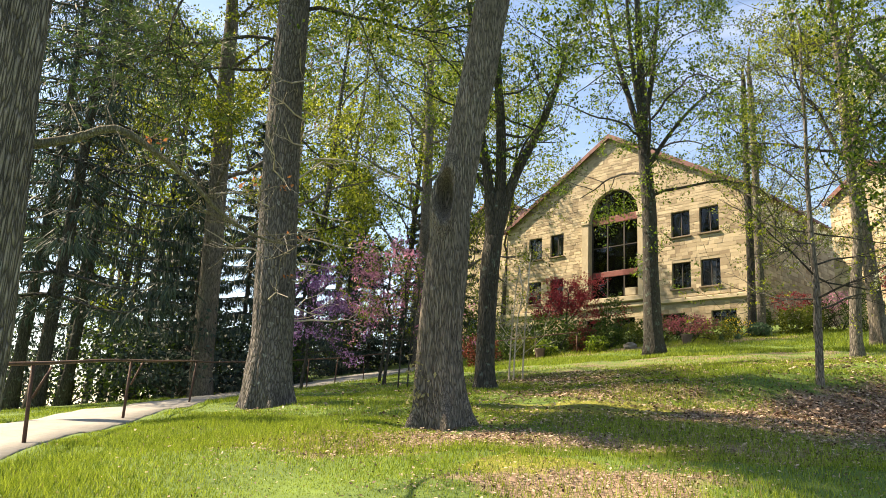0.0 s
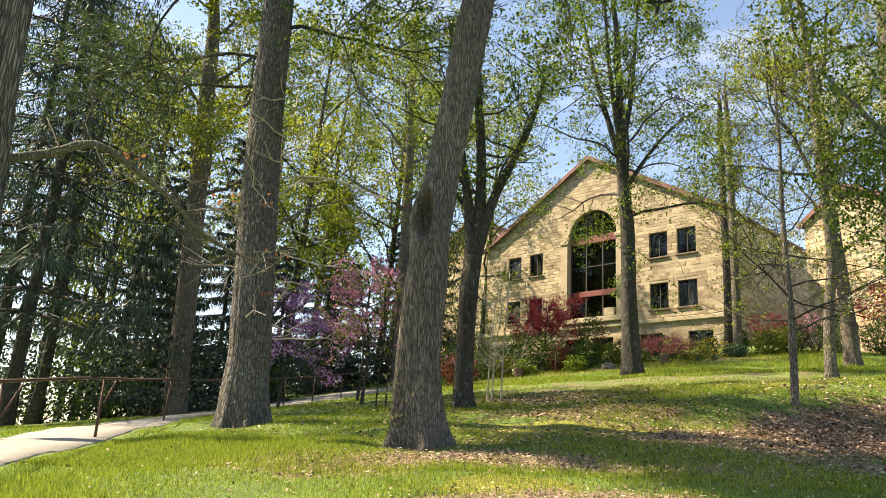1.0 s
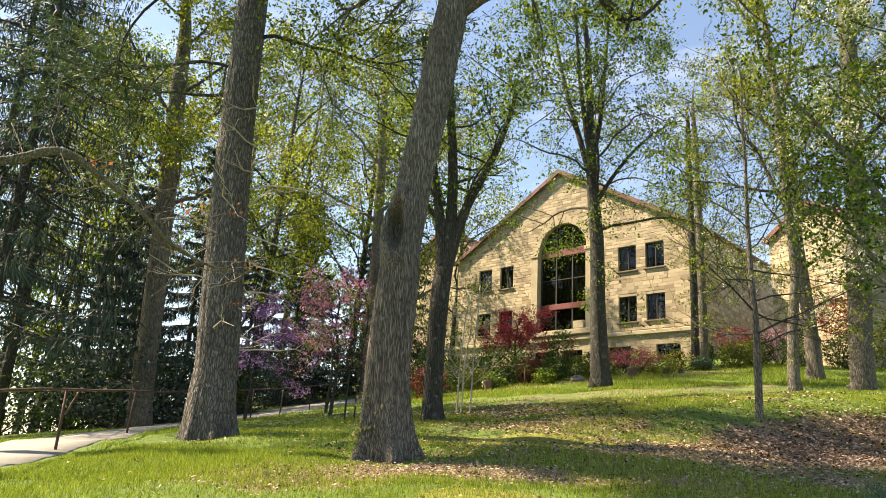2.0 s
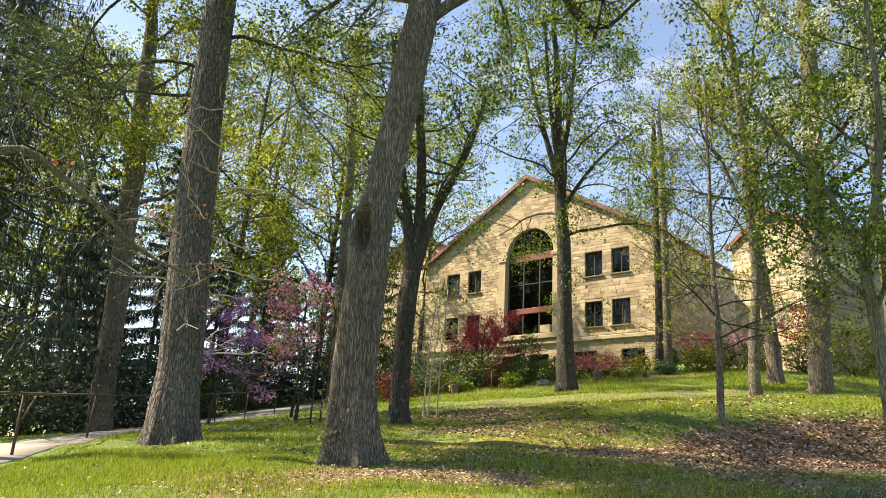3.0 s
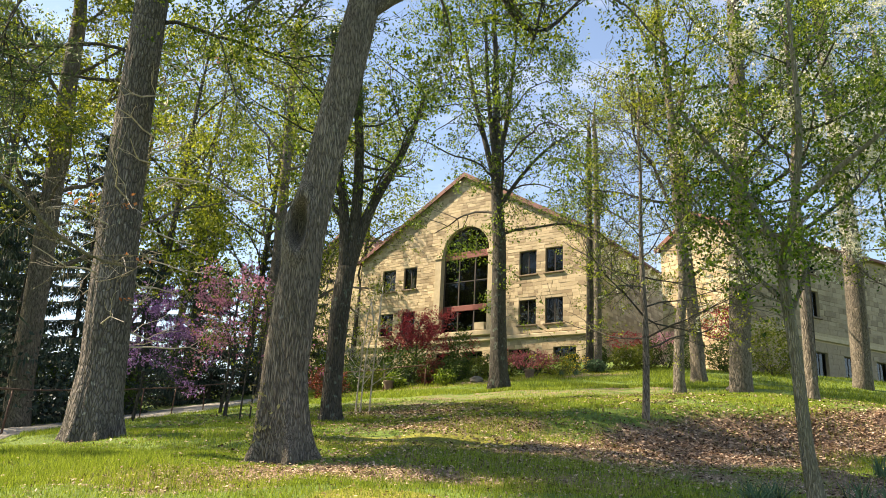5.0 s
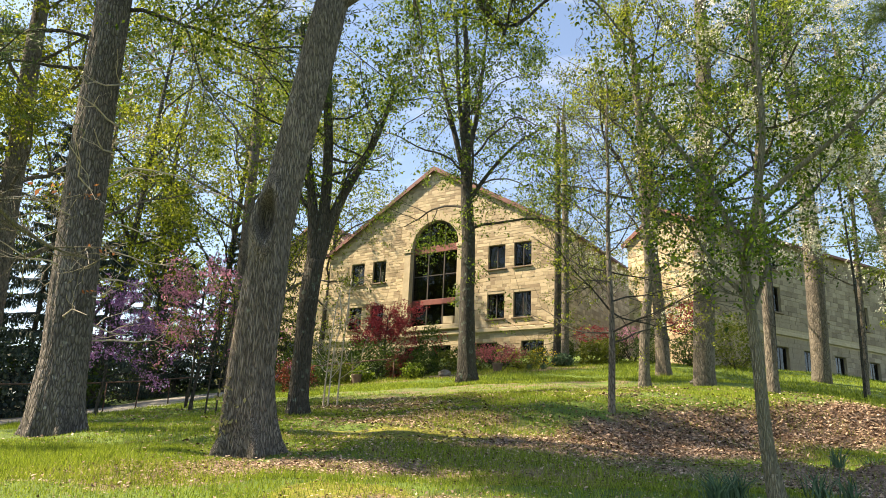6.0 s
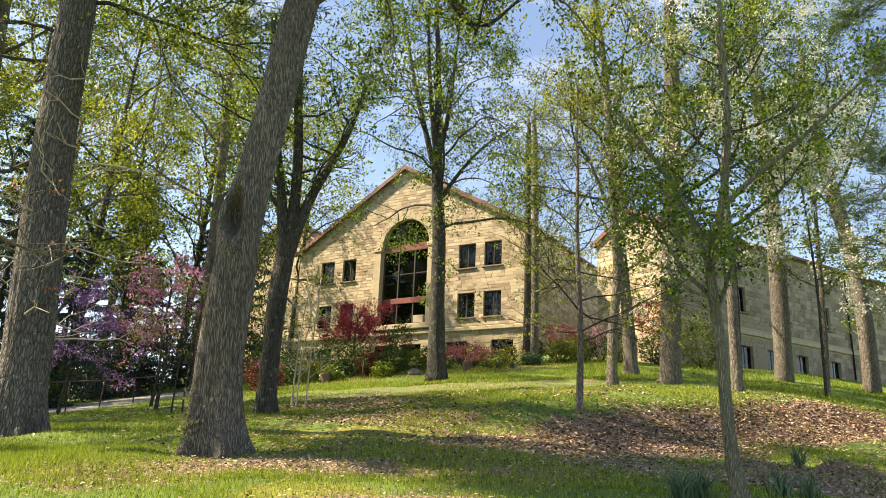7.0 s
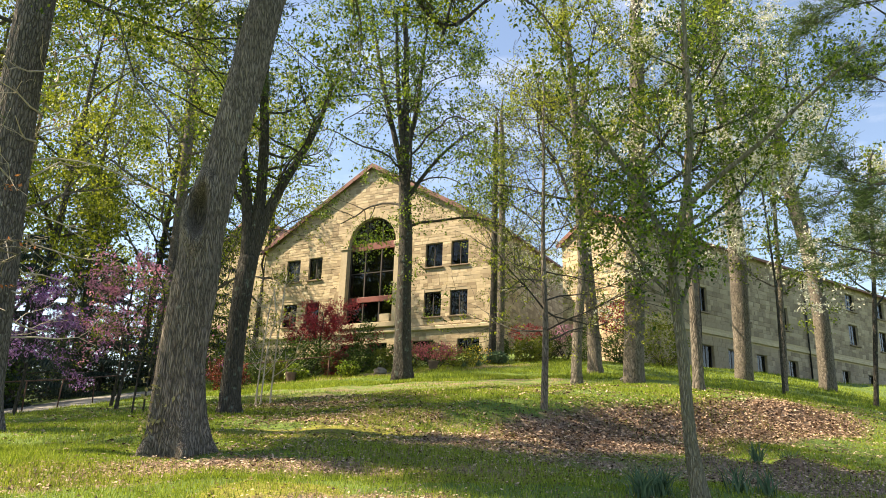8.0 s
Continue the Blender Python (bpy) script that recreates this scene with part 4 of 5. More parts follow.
# a dark limb of the maple that dips and turns up again, with leaf sprays
bow, bow_rng, bow_sites = Build(), np.random.default_rng(27), []
for line in ([(-0.9, 10.6, 10.4, 0.10), (0.2, 11.6, 11.6, 0.085), (1.1, 13.0, 11.6, 0.075), (1.6, 13.0, 10.9, 0.07), (1.94, 13.0, 10.2, 0.065), (2.2, 13.0, 9.96, 0.055), (2.62, 13.0, 10.3, 0.04), (3.1, 13.1, 11.0, 0.03), (3.6, 13.3, 11.6, 0.016)],
             [(2.2, 13.0, 9.98, 0.035), (2.3, 12.95, 10.5, 0.028), (2.45, 12.8, 11.3, 0.018), (2.5, 12.7, 12.0, 0.01)]):
    arm = smooth_line(line, 22)
    arm[:, :3] -= maple_at
    bow.tube(arm[:, :3], arm[:, 3], 8, cap=False, rough=0.05, rng=bow_rng)
    for k in range(6, 22, 2):
        a = bow_rng.uniform(0, 6.28)
        limb(bow_rng, arm[k, :3], (math.cos(a), math.sin(a), bow_rng.uniform(-0.2, 0.6)), bow_rng.uniform(0.8, 1.9), 0.014, 0.1, 1, 2, bow, bow_sites, wander=0.22, fork=(3, 5))
part("limb", bow, M["bark_dark"], maple_tree, "dark crooked limb")
part("leaves", foliage(bow_rng, bow_sites, 1500, 0.14, 0.05), M["leaf_spring"], maple_tree, smooth=False)

# a sprig of ivy climbing the maple
ivy_rng = np.random.default_rng(25)
ivy_at = np.array([(-0.28 + 0.06 * math.sin(k * 2.0), -0.36 + 0.012 * k, 0.25 + 0.055 * k) for k in range(14)])
part("ivy", foliage(ivy_rng, ivy_at, 70, 0.035, 0.035), M["leaf_pale"], maple_tree, "pale new ivy leaves", smooth=False)

tree("forked_tree", "dark-barked tree forking into three upright limbs", (-1.49, 16.35), [(-1.51, 16.39, 2.98, 0.209), (-1.5, 16.39, 4.09, 0.198), (-1.47, 16.39, 5.25, 0.207), (-1.41, 16.39, 5.91, 0.202)], M["bark_dark"], M["leaf_green"], 31,
     limbs=0, leaves=3800, size=0.05, reach=5.0, spread=0.3, stems=([(-1.46, 16.39, 5.45, 0.151), (-1.46, 16.39, 6.31, 0.153), (-1.63, 16.37, 7.54, 0.098), (-1.8, 16.36, 8.37, 0.086), (-2.06, 16.33, 10.11, 0.069), (-2.25, 16.3, 11.94, 0.058)], [(-1.46, 16.39, 5.45, 0.151), (-1.35, 16.4, 6.32, 0.153), (-1.29, 16.4, 7.55, 0.124), (-1.37, 16.4, 8.96, 0.114), (-1.53, 16.38, 10.43, 0.09), (-1.49, 16.39, 11.96, 0.065)], [(-1.46, 16.39, 5.45, 0.151), (-1.28, 16.41, 6.32, 0.153), (-1.06, 16.42, 7.28, 0.11), (-0.51, 16.45, 8.41, 0.093), (-0.16, 16.45, 9.26, 0.067), (0.12, 16.45, 10.43, 0.049)]), sides=40, flare=0.45, depth=2, furrow=0.03)

tree("hickory_tree", "straight slender tree forking into upswept limbs before the gable", (3.7, 28.92), [(3.69, 28.95, 5.36, 0.361), (3.63, 28.96, 7.53, 0.30), (3.59, 28.97, 10.95, 0.27), (3.39, 28.99, 13.35, 0.235), (3.33, 29.0, 16.6, 0.15), (3.22, 29.01, 19.76, 0.11)], M["bark_dark"], M["leaf_green"], 41,
     limbs=20, first=0.34, reach=5.4, limb_k=0.24, sprigs=20, leaves=24000, size=0.062, spread=0.24, top=24, depth=3, fork=(3, 4), lift=-0.25, bend=0.75, sides=18, flare=0.4,
     stems=([(3.4, 29.0, 13.2, 0.15), (2.95, 29.0, 14.9, 0.12), (2.4, 29.1, 17.0, 0.09), (1.86, 29.2, 19.8, 0.06), (1.5, 29.3, 22.0, 0.03)], [(3.36, 29.0, 14.2, 0.14), (3.05, 28.7, 16.0, 0.11), (2.8, 28.4, 18.0, 0.085), (2.65, 28.2, 20.5, 0.05)], [(3.36, 29.0, 13.8, 0.13), (3.75, 29.1, 15.6, 0.11), (3.95, 29.3, 17.6, 0.085), (4.15, 29.4, 20.2, 0.05), (4.3, 29.5, 22.5, 0.025)], [(3.5, 28.97, 12.1, 0.10), (4.3, 28.6, 13.4, 0.08), (5.3, 28.2, 14.6, 0.055), (6.6, 27.8, 15.4, 0.03)]))

tree("sapling", "slim young tree on the leaf-strewn bank", (5.03, 15.36), [(5.06, 15.38, 3.49, 0.073), (5.09, 15.37, 4.6, 0.067), (5.05, 15.38, 5.75, 0.056), (5.04, 15.38, 6.95, 0.044), (5.08, 15.37, 8.44, 0.033)], M["bark_pale"], M["leaf_yellow"], 51,
     limbs=34, first=0.2, reach=2.3, leaves=3600, size=0.032, spread=0.14, lift=0.1, bend=0.4, limb_k=0.34, wood_mat=M["bark_dark"], fork=(4, 6), sides=10, flare=0.4, top=11)

for n, (base, line, mat, seed) in enumerate((
        ((9.35, 37.23), [(9.42, 37.21, 9.71, 0.19), (9.42, 37.22, 13.92, 0.165), (9.44, 37.21, 19.41, 0.142)], "bark_dark", 61), ((9.38, 35.67), [(9.41, 35.66, 9.39, 0.196), (9.42, 35.66, 13.42, 0.173), (9.4, 35.67, 18.69, 0.136)], "bark_pale", 62))):
    tree("slender_tree", "slender tree at the corner of the house", base, line, M[mat], M["leaf_spring"], seed, limbs=9, first=0.4, reach=3.0, sprigs=9, leaves=3200, size=0.06, spread=0.3, top=21, sides=12, flare=0.3)

tree("slender_tree", "slender pale tree leaning on the bank", (8.59, 23.03), [(8.63, 23.02, 4.98, 0.166), (8.68, 23.0, 6.21, 0.158), (8.89, 22.92, 7.83, 0.141), (8.77, 22.97, 10.71, 0.136), (8.73, 22.98, 13.79, 0.133), (8.58, 23.03, 16.44, 0.107)], M["bark_pale"], M["leaf_yellow"], 63, limbs=14, first=0.34, reach=3.8, wood_mat=M["bark_dark"], leaves=9000, size=0.05, spread=0.3, top=20, sides=14, flare=0.45)
tree("slender_tree", "forking tree behind the bank", (11.8, 29.4), [(11.82, 29.39, 6.4, 0.286), (11.74, 29.43, 8.22, 0.241), (11.57, 29.49, 10.83, 0.221), (11.58, 29.49, 14.59, 0.178)], M["bark_grey"], M["leaf_spring"], 64, limbs=12, first=0.35, reach=4.2, wood_mat=M["bark_dark"], leaves=5500, size=0.055, spread=0.3, top=19, sides=14, flare=0.4)
tree("oak_tree", "thick pale-barked tree with green leaves on the hillside", (11.32, 24.67), [(11.35, 24.66, 5.14, 0.356), (11.42, 24.63, 6.45, 0.349), (11.52, 24.58, 8.38, 0.364), (11.68, 24.51, 11.43, 0.322), (11.81, 24.44, 14.68, 0.314), (11.93, 24.38, 18.16, 0.26)], M["bark_pale"], M["leaf_green"], 65, limbs=24, first=0.36, reach=5.2, sprigs=12, leaves=8500, size=0.055, wood_mat=M["bark_dark"], spread=0.26, top=24, depth=3, fork=(3, 4), sides=24, flare=0.15, ridge=0.012, lift=0.1, bend=0.6)
tree("hillside_pine", "tall grey-brown pine before the long wing", (19.09, 30.17), [(19.1, 30.15, 6.48, 0.375), (19.12, 30.14, 8.0, 0.378), (19.19, 30.09, 11.44, 0.385), (19.13, 30.13, 15.66, 0.342), (19.01, 30.21, 20.21, 0.299), (18.96, 30.23, 25.08, 0.27)], M["bark_pale"], M["needle_pine"], 66, limbs=10, first=0.45, reach=3.6, leaves=6500, size=0.075, spread=0.3, top=27, sides=18, flare=0.12, ridge=0.012)
tree("hillside_pine", "tall leaning tree before the long wing", (23.03, 29.94), [(23.04, 29.92, 6.67, 0.354), (23.03, 29.93, 9.27, 0.344), (22.86, 30.06, 12.01, 0.32), (22.41, 30.39, 15.23, 0.328), (22.07, 30.64, 19.25, 0.279)], M["bark_pale"], M["leaf_spring"], 67, limbs=12, first=0.4, reach=5.0, sprigs=10, wood_mat=M["bark_dark"], leaves=11000, size=0.07, spread=0.34, top=24, sides=18, flare=0.1, ridge=0.012)
tree("slender_tree", "slim pale tree on the bank", (11.02, 19.71), [(11.03, 19.69, 4.71, 0.152), (11.04, 19.68, 6.02, 0.145), (11.03, 19.68, 7.91, 0.131), (11.07, 19.66, 10.63, 0.117)], M["bark_pale"], M["leaf_spring"], 68, limbs=12, first=0.4, reach=3.6, wood_mat=M["bark_dark"], leaves=6500, size=0.06, spread=0.3, top=16, sides=14, flare=0.3)
tree("young_tree", "young tree with a curved trunk and bright fresh leaves", (3.91, 7.01), [(3.88, 7.01, 1.49, 0.08), (3.84, 7.03, 1.92, 0.066), (3.83, 7.04, 2.36, 0.06), (3.82, 7.04, 2.82, 0.058), (3.78, 7.06, 3.42, 0.054), (3.76, 7.07, 3.86, 0.05)], M["bark_young"], M["leaf_green"], 69,
     limbs=3, first=0.75, reach=1.3, leaves=6500, size=0.026, spread=0.18, stems=([(3.77, 7.06, 3.73, 0.049), (3.66, 7.12, 4.18, 0.038), (3.49, 7.2, 4.65, 0.029), (3.17, 7.35, 5.23, 0.02), (2.94, 7.44, 5.6, 0.013)], [(3.77, 7.06, 3.73, 0.049), (3.9, 7.0, 4.29, 0.041), (4.02, 6.93, 5.14, 0.033), (4.02, 6.93, 6.05, 0.027), (4.02, 6.93, 6.94, 0.021)], [(3.92, 6.99, 4.35, 0.031), (4.17, 6.84, 4.65, 0.029), (4.57, 6.58, 4.98, 0.023), (4.96, 6.3, 5.42, 0.017), (5.32, 6.01, 5.78, 0.013)]), sides=20, rings=60, flare=0.35, depth=2, ridge=0.02, fork=(3, 6))
tree("sapling", "thin white-stemmed sapling before the long wing", (18.31, 26.28), [(18.37, 26.23, 5.94, 0.108), (18.43, 26.18, 7.74, 0.097), (18.48, 26.15, 10.3, 0.086), (18.56, 26.09, 13.99, 0.064)], M["bark_pale"], M["leaf_spring"], 70, limbs=9, first=0.35, reach=1.8, leaves=1500, size=0.07, spread=0.2, top=15, sides=8, flare=0.3)
tree("sapling", "thin dark sapling before the long wing", (20.54, 24.26), [(20.66, 24.14, 5.81, 0.083), (20.78, 24.04, 7.49, 0.084), (20.95, 23.9, 9.89, 0.073), (21.17, 23.71, 13.32, 0.063)], M["bark_dark"], M["leaf_spring"], 71, limbs=9, first=0.35, reach=1.8, leaves=1500, size=0.07, spread=0.2, top=14, sides=8, flare=0.3)

# the tree beside the camera, with its pale bare branch
near_tree, near_at = tree("near_tree", "rough-barked tree with long pale bare branches", (-4.25, 5.0), [(-4.34, 5.1, 2.25, 0.225), (-4.38, 5.06, 2.95, 0.228), (-4.43, 5.02, 3.63, 0.247), (-4.48, 4.97, 4.35, 0.269), (-4.5, 4.95, 4.86, 0.277)], M["bark_grey"], M["leaf_spring"], 81,
     limbs=8, first=0.6, reach=4.0, leaves=12000, size=0.06, top=14, sides=120, rings=120, flare=0.4, bend=0.5, furrow=0.022)
w, sites = Build(), []
rng = np.random.default_rng(82)
long_limb = smooth_line([(-4.4, 5.1, 3.62, 0.045), (-4.1, 5.45, 3.82, 0.038), (-3.75, 5.47, 3.98, 0.034), (-3.56, 5.75, 3.86, 0.029), (-3.38, 6.15, 3.72, 0.023), (-3.2, 6.55, 3.48, 0.018), (-3.0, 7.0, 3.38, 0.012), (-2.75, 7.4, 3.4, 0.007)], 26)
long_limb[:, :3] -= near_at
w.tube(long_limb[:, :3], long_limb[:, 3], 9, cap=False, rough=0.06, rng=rng)
for i in range(4, 26):
    for _ in range(1 + i % 2):
        a = rng.uniform(0, 6.28)
        limb(rng, long_limb[i, :3], (math.cos(a), 0.5 * math.sin(a) + 0.3, rng.uniform(-0.6, 0.7)), rng.uniform(0.25, 0.8), 0.006, 0.25, 1, 2, w, sites, wander=0.3)
part("limb", w, M["bark_young"], near_tree, "long pale bare limb")
part("dry_leaves", foliage(rng, sites, 16, 0.06, 0.03), M["leaf_dry"], near_tree, "rust-brown dry leaves", smooth=False)

# ---------- woods beside the path and behind ----------
tree("path_tree", "brown-grey trunk beyond the footpath", (-11.4, 23.42), [(-11.5, 23.42, 3.36, 0.369), (-11.54, 23.4, 5.05, 0.352), (-11.63, 23.35, 7.99, 0.32), (-11.76, 23.29, 11.08, 0.289), (-11.89, 23.23, 13.89, 0.279)], M["bark_grey"], M["leaf_yellow"], 91, limbs=18, first=0.26, reach=4.6, leaves=17000, size=0.07, spread=0.3, top=22, depth=3, fork=(3, 4), sides=20, flare=0.2)
tree("far_tree", "tall tree with yellow-green spring leaves", (-7.1, 39.4), [(-7.16, 39.44, 11.28, 0.337), (-7.27, 39.42, 15.9, 0.285), (-7.41, 39.39, 21.13, 0.232), (-7.55, 39.36, 25.91, 0.174)], M["bark_grey"], M["leaf_yellow"], 92, limbs=24, first=0.2, reach=6.6, leaves=18000, size=0.078, spread=0.34, top=27, depth=3, fork=(3, 4), sides=12)
for n, (x, y, h, r, low) in enumerate(((-16.6, 21.4, 24, 3.6, 0.2), (-14.3, 19.4, 25, 4.6, 0.13), (-17.1, 24.7, 24, 3.0, 0.24), (-15.9, 29.0, 10, 2.6, 0.08), (-12.2, 34.5, 8, 2.6, 0.05), (-21.0, 30.0, 24, 4.0, 0.12), (-13.6, 31.0, 13, 2.4, 0.06), (-18.5, 34.5, 12, 3.4, 0.08), (-13.3, 25.8, 11, 2.2, 0.08), (-12.3, 42.5, 13, 2.8, 0.04), (-6.2, 47.0, 13, 3.0, 0.04), (-10.2, 40.5, 7.5, 2.3, 0.03), (-8.8, 46.0, 10, 2.5, 0.03), (-14.0, 49.0, 12, 3.0, 0.03))):
    spruce((x, y), h, r, 100 + n, low=low, radius=(0.2, 0.2, 0.2, 0.13, 0.14, 0.22, 0.13, 0.15, 0.12, 0.14, 0.14, 0.1, 0.12, 0.14)[n], density=(0.26, 0.34, 0.26, 1.1, 1.1, 0.22, 1.1, 0.8, 1.1, 0.7, 0.6, 1.1, 0.9, 0.6)[n])
for n, (x, y, h, mat, tone) in enumerate(((-13.5, 44, 24, "bark_grey", "leaf_yellow"), (-19, 46, 25, "bark_dark", "leaf_spring"), (-26, 42, 24, "bark_dark", "leaf_green"), (-10.5, 54, 26, "bark_grey", "leaf_spring"), (-30, 34, 24, "bark_dark", "leaf_green"), (-33, 50, 26, "bark_dark", "leaf_yellow"), (-4.0, 57, 24, "bark_dark", "leaf_yellow"), (-17, 60, 26, "bark_dark", "leaf_spring"), (-13.2, 38.5, 23, "bark_dark", "leaf_yellow"), (-9.6, 46, 24, "bark_dark", "leaf_spring"), (-20.0, 34, 19, "bark_dark", "leaf_yellow"), (-23.5, 37, 24, "bark_dark", "leaf_spring"), (-16.2, 41, 20, "bark_grey", "leaf_green"))):
    z = float(ground_z(x, y))
    tree("wood_tree", "tree in thin spring leaf at the wood's edge", (x, y), [(x, y, z + 0.3, 0.26), (x + 0.3, y, z + 6, 0.2), (x + 0.5, y + 0.3, z + 12, 0.14)], M[mat], M[tone], 120 + n, limbs=16, first=0.2, reach=5.6, leaves=5800, size=0.108, spread=0.45, top=z + h, sides=9, rings=20, fork=(2, 3), group="trees of the wood")

# unseen tall tree added across the footpath, so that its crown shades the lawn
oz = float(ground_z(-11.5, 12.3))
tree("path_tree", "unseen leafy tree added to shade the lawn", (-11.5, 12.3), [(-11.5, 12.3, oz + 0.3, 0.22), (-11.6, 12.3, oz + 6, 0.19), (-11.5, 12.3, oz + 12, 0.16)], M["bark_grey"], M["leaf_spring"], 441, limbs=16, first=0.72, reach=4.2, leaves=16000, size=0.12, spread=0.45, top=oz + 19, sides=14, rings=24)
# unseen trees added round the lawn, beyond the walker, to darken the panes' reflections
for n, (x, y) in enumerate(((-38, 4), (-42, 16), (-40, 27), (-46, 36), (-36, -12), (-30, -24), (-18, -32), (-4, -36), (12, -34), (28, -26), (38, -10), (44, 6), (48, 20), (-50, 8), (-48, 24))):
    z = float(ground_z(x, y))
    tree("wood_tree", "unseen tree added round the lawn for window reflections", (x, y), [(x, y, z + 0.3, 0.28), (x + 0.3, y, z + 6, 0.2), (x + 0.5, y + 0.3, z + 12, 0.14)], M["bark_dark"], M[("leaf_spring", "leaf_green", "needle_dark")[n % 3]], 400 + n, limbs=9, first=0.15, reach=6.0, leaves=1400, size=0.42, spread=0.8, top=z + 22, sides=7, rings=12, fork=(1, 2), group="trees of the wood")

# ---------- flowering trees ----------
def blossom(label, x, y, h, reach, mat, seed, flowers, size=0.05, spread=0.12, lean=0.0, limbs=10, leaves=0, lift=0.3):
    z = float(ground_z(x, y))
    return tree("flowering_tree", label, (x, y), [(x, y, z + 0.2, 0.05), (x + 0.1 + lean * 0.4, y, z + h * 0.3, 0.042), (x + lean, y + 0.1, z + h * 0.55, 0.03)], M["bark_dark"], mat, seed, limbs=limbs, first=0.36, reach=reach, leaves=flowers,
                size=size, spread=spread, top=z + h, sides=8, rings=22, flare=0.3, depth=2, bend=0.55, lift=lift, group="flowering trees", extra=((leaves, M["leaf_spring"], "leaves", 1.0),))


blossom("redbud with purple blossom beside the footpath", -7.5, 21.9, 3.7, 1.9, M["flower_purple"], 141, 2100, size=0.048, spread=0.08, limbs=15, lift=0.05)
blossom("redbud with pink blossom beside the footpath", -4.9, 21.6, 4.0, 1.8, M["flower_pink"], 142, 1400, size=0.048, spread=0.09, leaves=500, limbs=14, lift=0.1)
blossom("redbud with pink blossom beside the footpath", -5.6, 24.0, 4.0, 1.8, M["flower_pink"], 143, 800, size=0.05, leaves=900)
blossom("dogwood with white blossom near the corner of the house", 10.6, 32.5, 6.5, 2.6, M["flower_white"], 144, 900, leaves=1500)
blossom("dogwood with white blossom on the hillside", 12.0, 21.2, 12, 4.4, M["flower_white"], 145, 6500, size=0.06, leaves=900)
blossom("dogwood with white blossom on the hillside", 16.4, 23.6, 13, 4.6, M["flower_white"], 146, 6000, size=0.06, leaves=700)
blossom("dogwood with white blossom near the wing", 23.5, 24.0, 9.5, 4.0, M["flower_white"], 147, 4500, size=0.075, leaves=500)

# pine at the edge of the lawn
ez = float(ground_z(13.3, 13.0))
edge_pine, edge_at = tree("edge_pine", "pine with soft grey-green needles at the lawn's edge", (13.3, 13.0), [(13.3, 13.0, ez + 0.3, 0.24), (13.2, 12.95, ez + 6, 0.22)], M["bark_dark"], M["needle_pine"], 150, limbs=0, leaves=0, top=18, sides=16)
pine_crown(edge_pine, edge_at, [((13.2, 12.95, 5.6 + 0.5 * k), (math.cos(k * 2.4), math.sin(k * 2.4), 0.15), 2.6 - 0.04 * k) for k in range(18)], 151, per=13, tuft=0.22)

for x, y, seed, h in ((-1.02, 19.25, 161, 3.2), (-0.8, 19.4, 162, 3.4), (-1.15, 19.5, 163, 2.9), (-3.77, 18.17, 164, 3.0), (-3.6, 18.5, 165, 3.4)):
    z = float(ground_z(x, y))
    tree("sapling", "thin pale stem with few leaves", (x, y), [(x, y, z + 0.2, 0.022), (x + 0.05, y, z + h * 0.6, 0.015)], M["twig_pale" if seed < 164 else "bark_dark"], M["leaf_yellow"], seed, limbs=6, first=0.3, reach=0.9, leaves=110, size=0.04, spread=0.1, top=z + h, sides=7, rings=12, flare=0.2, group="thin saplings")

# ---------- planting before the house ----------
blossom_red = tree("red_maple", "small Japanese maple with deep red leaves", (0.6, 38.2), [(0.6, 38.2, float(ground_z(0.6, 38.2)) + 0.3, 0.06), (0.6, 38.2, 8.0, 0.05)], M["bark_dark"], M["maple_red"], 171, limbs=18, first=0.3, reach=2.0, leaves=6000, size=0.05, spread=0.16, lift=0.1, top=9.0, sides=8, rings=16, bend=0.5, group="shrubs before the house")
shrub("red_maple", "low spreading red maple in a planter", 5.9, 34.2, 1.2, 0.36, M["maple_pink"], 172, 1500, 0.045, lift=0.5, loose=0.6)
shrub("green_shrub", "loose yellow-green shrub before the house", 0.1, 35.2, 1.6, 0.95, M["box_green"], 173, 3200, 0.055, loose=0.5)
shrub("green_shrub", "dark clipped hedge shrub before the house", -1.9, 36.0, 1.3, 0.8, M["box_green"], 174, 2600, 0.05)
shrub("green_shrub", "dark clipped hedge shrub before the house", -3.4, 35.0, 1.1, 0.8, M["box_green"], 175, 2200, 0.05)
shrub("box_shrub", "round green clipped shrub", 2.45, 35.4, 0.75, 0.7, M["box_green"], 176, 2400, 0.04, loose=0.1)
shrub("box_shrub", "round yellow-green clipped shrub", 3.55, 35.6, 0.6, 0.55, M["box_yellow"], 177, 1600, 0.04, loose=0.15)
shrub("barberry", "dark red barberry shrub", 1.3, 34.6, 0.65, 0.6, M["shrub_red"], 178, 1500, 0.045)
shrub("barberry", "dark red barberry shrub", -3.0, 30.6, 0.75, 0.7, M["shrub_red"], 179, 1800, 0.045)
shrub("young_conifer", "small blue-green conifer shrub", 2.9, 38.0, 0.7, 1.3, M["box_green"], 180, 1500, 0.06, loose=0.5)
shrub("yellow_shrub", "shrub with yellow flowers", 7.2, 34.8, 0.8, 0.45, M["box_yellow"], 181, 1600, 0.045)
shrub("yellow_shrub", "shrub with yellow flowers", 8.2, 35.6, 0.8, 0.5, M["flower_yellow"], 182, 300, 0.04)
shrub("box_shrub", "small dark round shrub", 8.4, 36.9, 0.5, 0.5, M["box_green"], 183, 1100, 0.04)
shrub("yellow_shrub", "spiky yellow-green shrub by the corner", 10.9, 36.0, 0.8, 0.6, M["box_yellow"], 184, 1700, 0.06, loose=0.4)
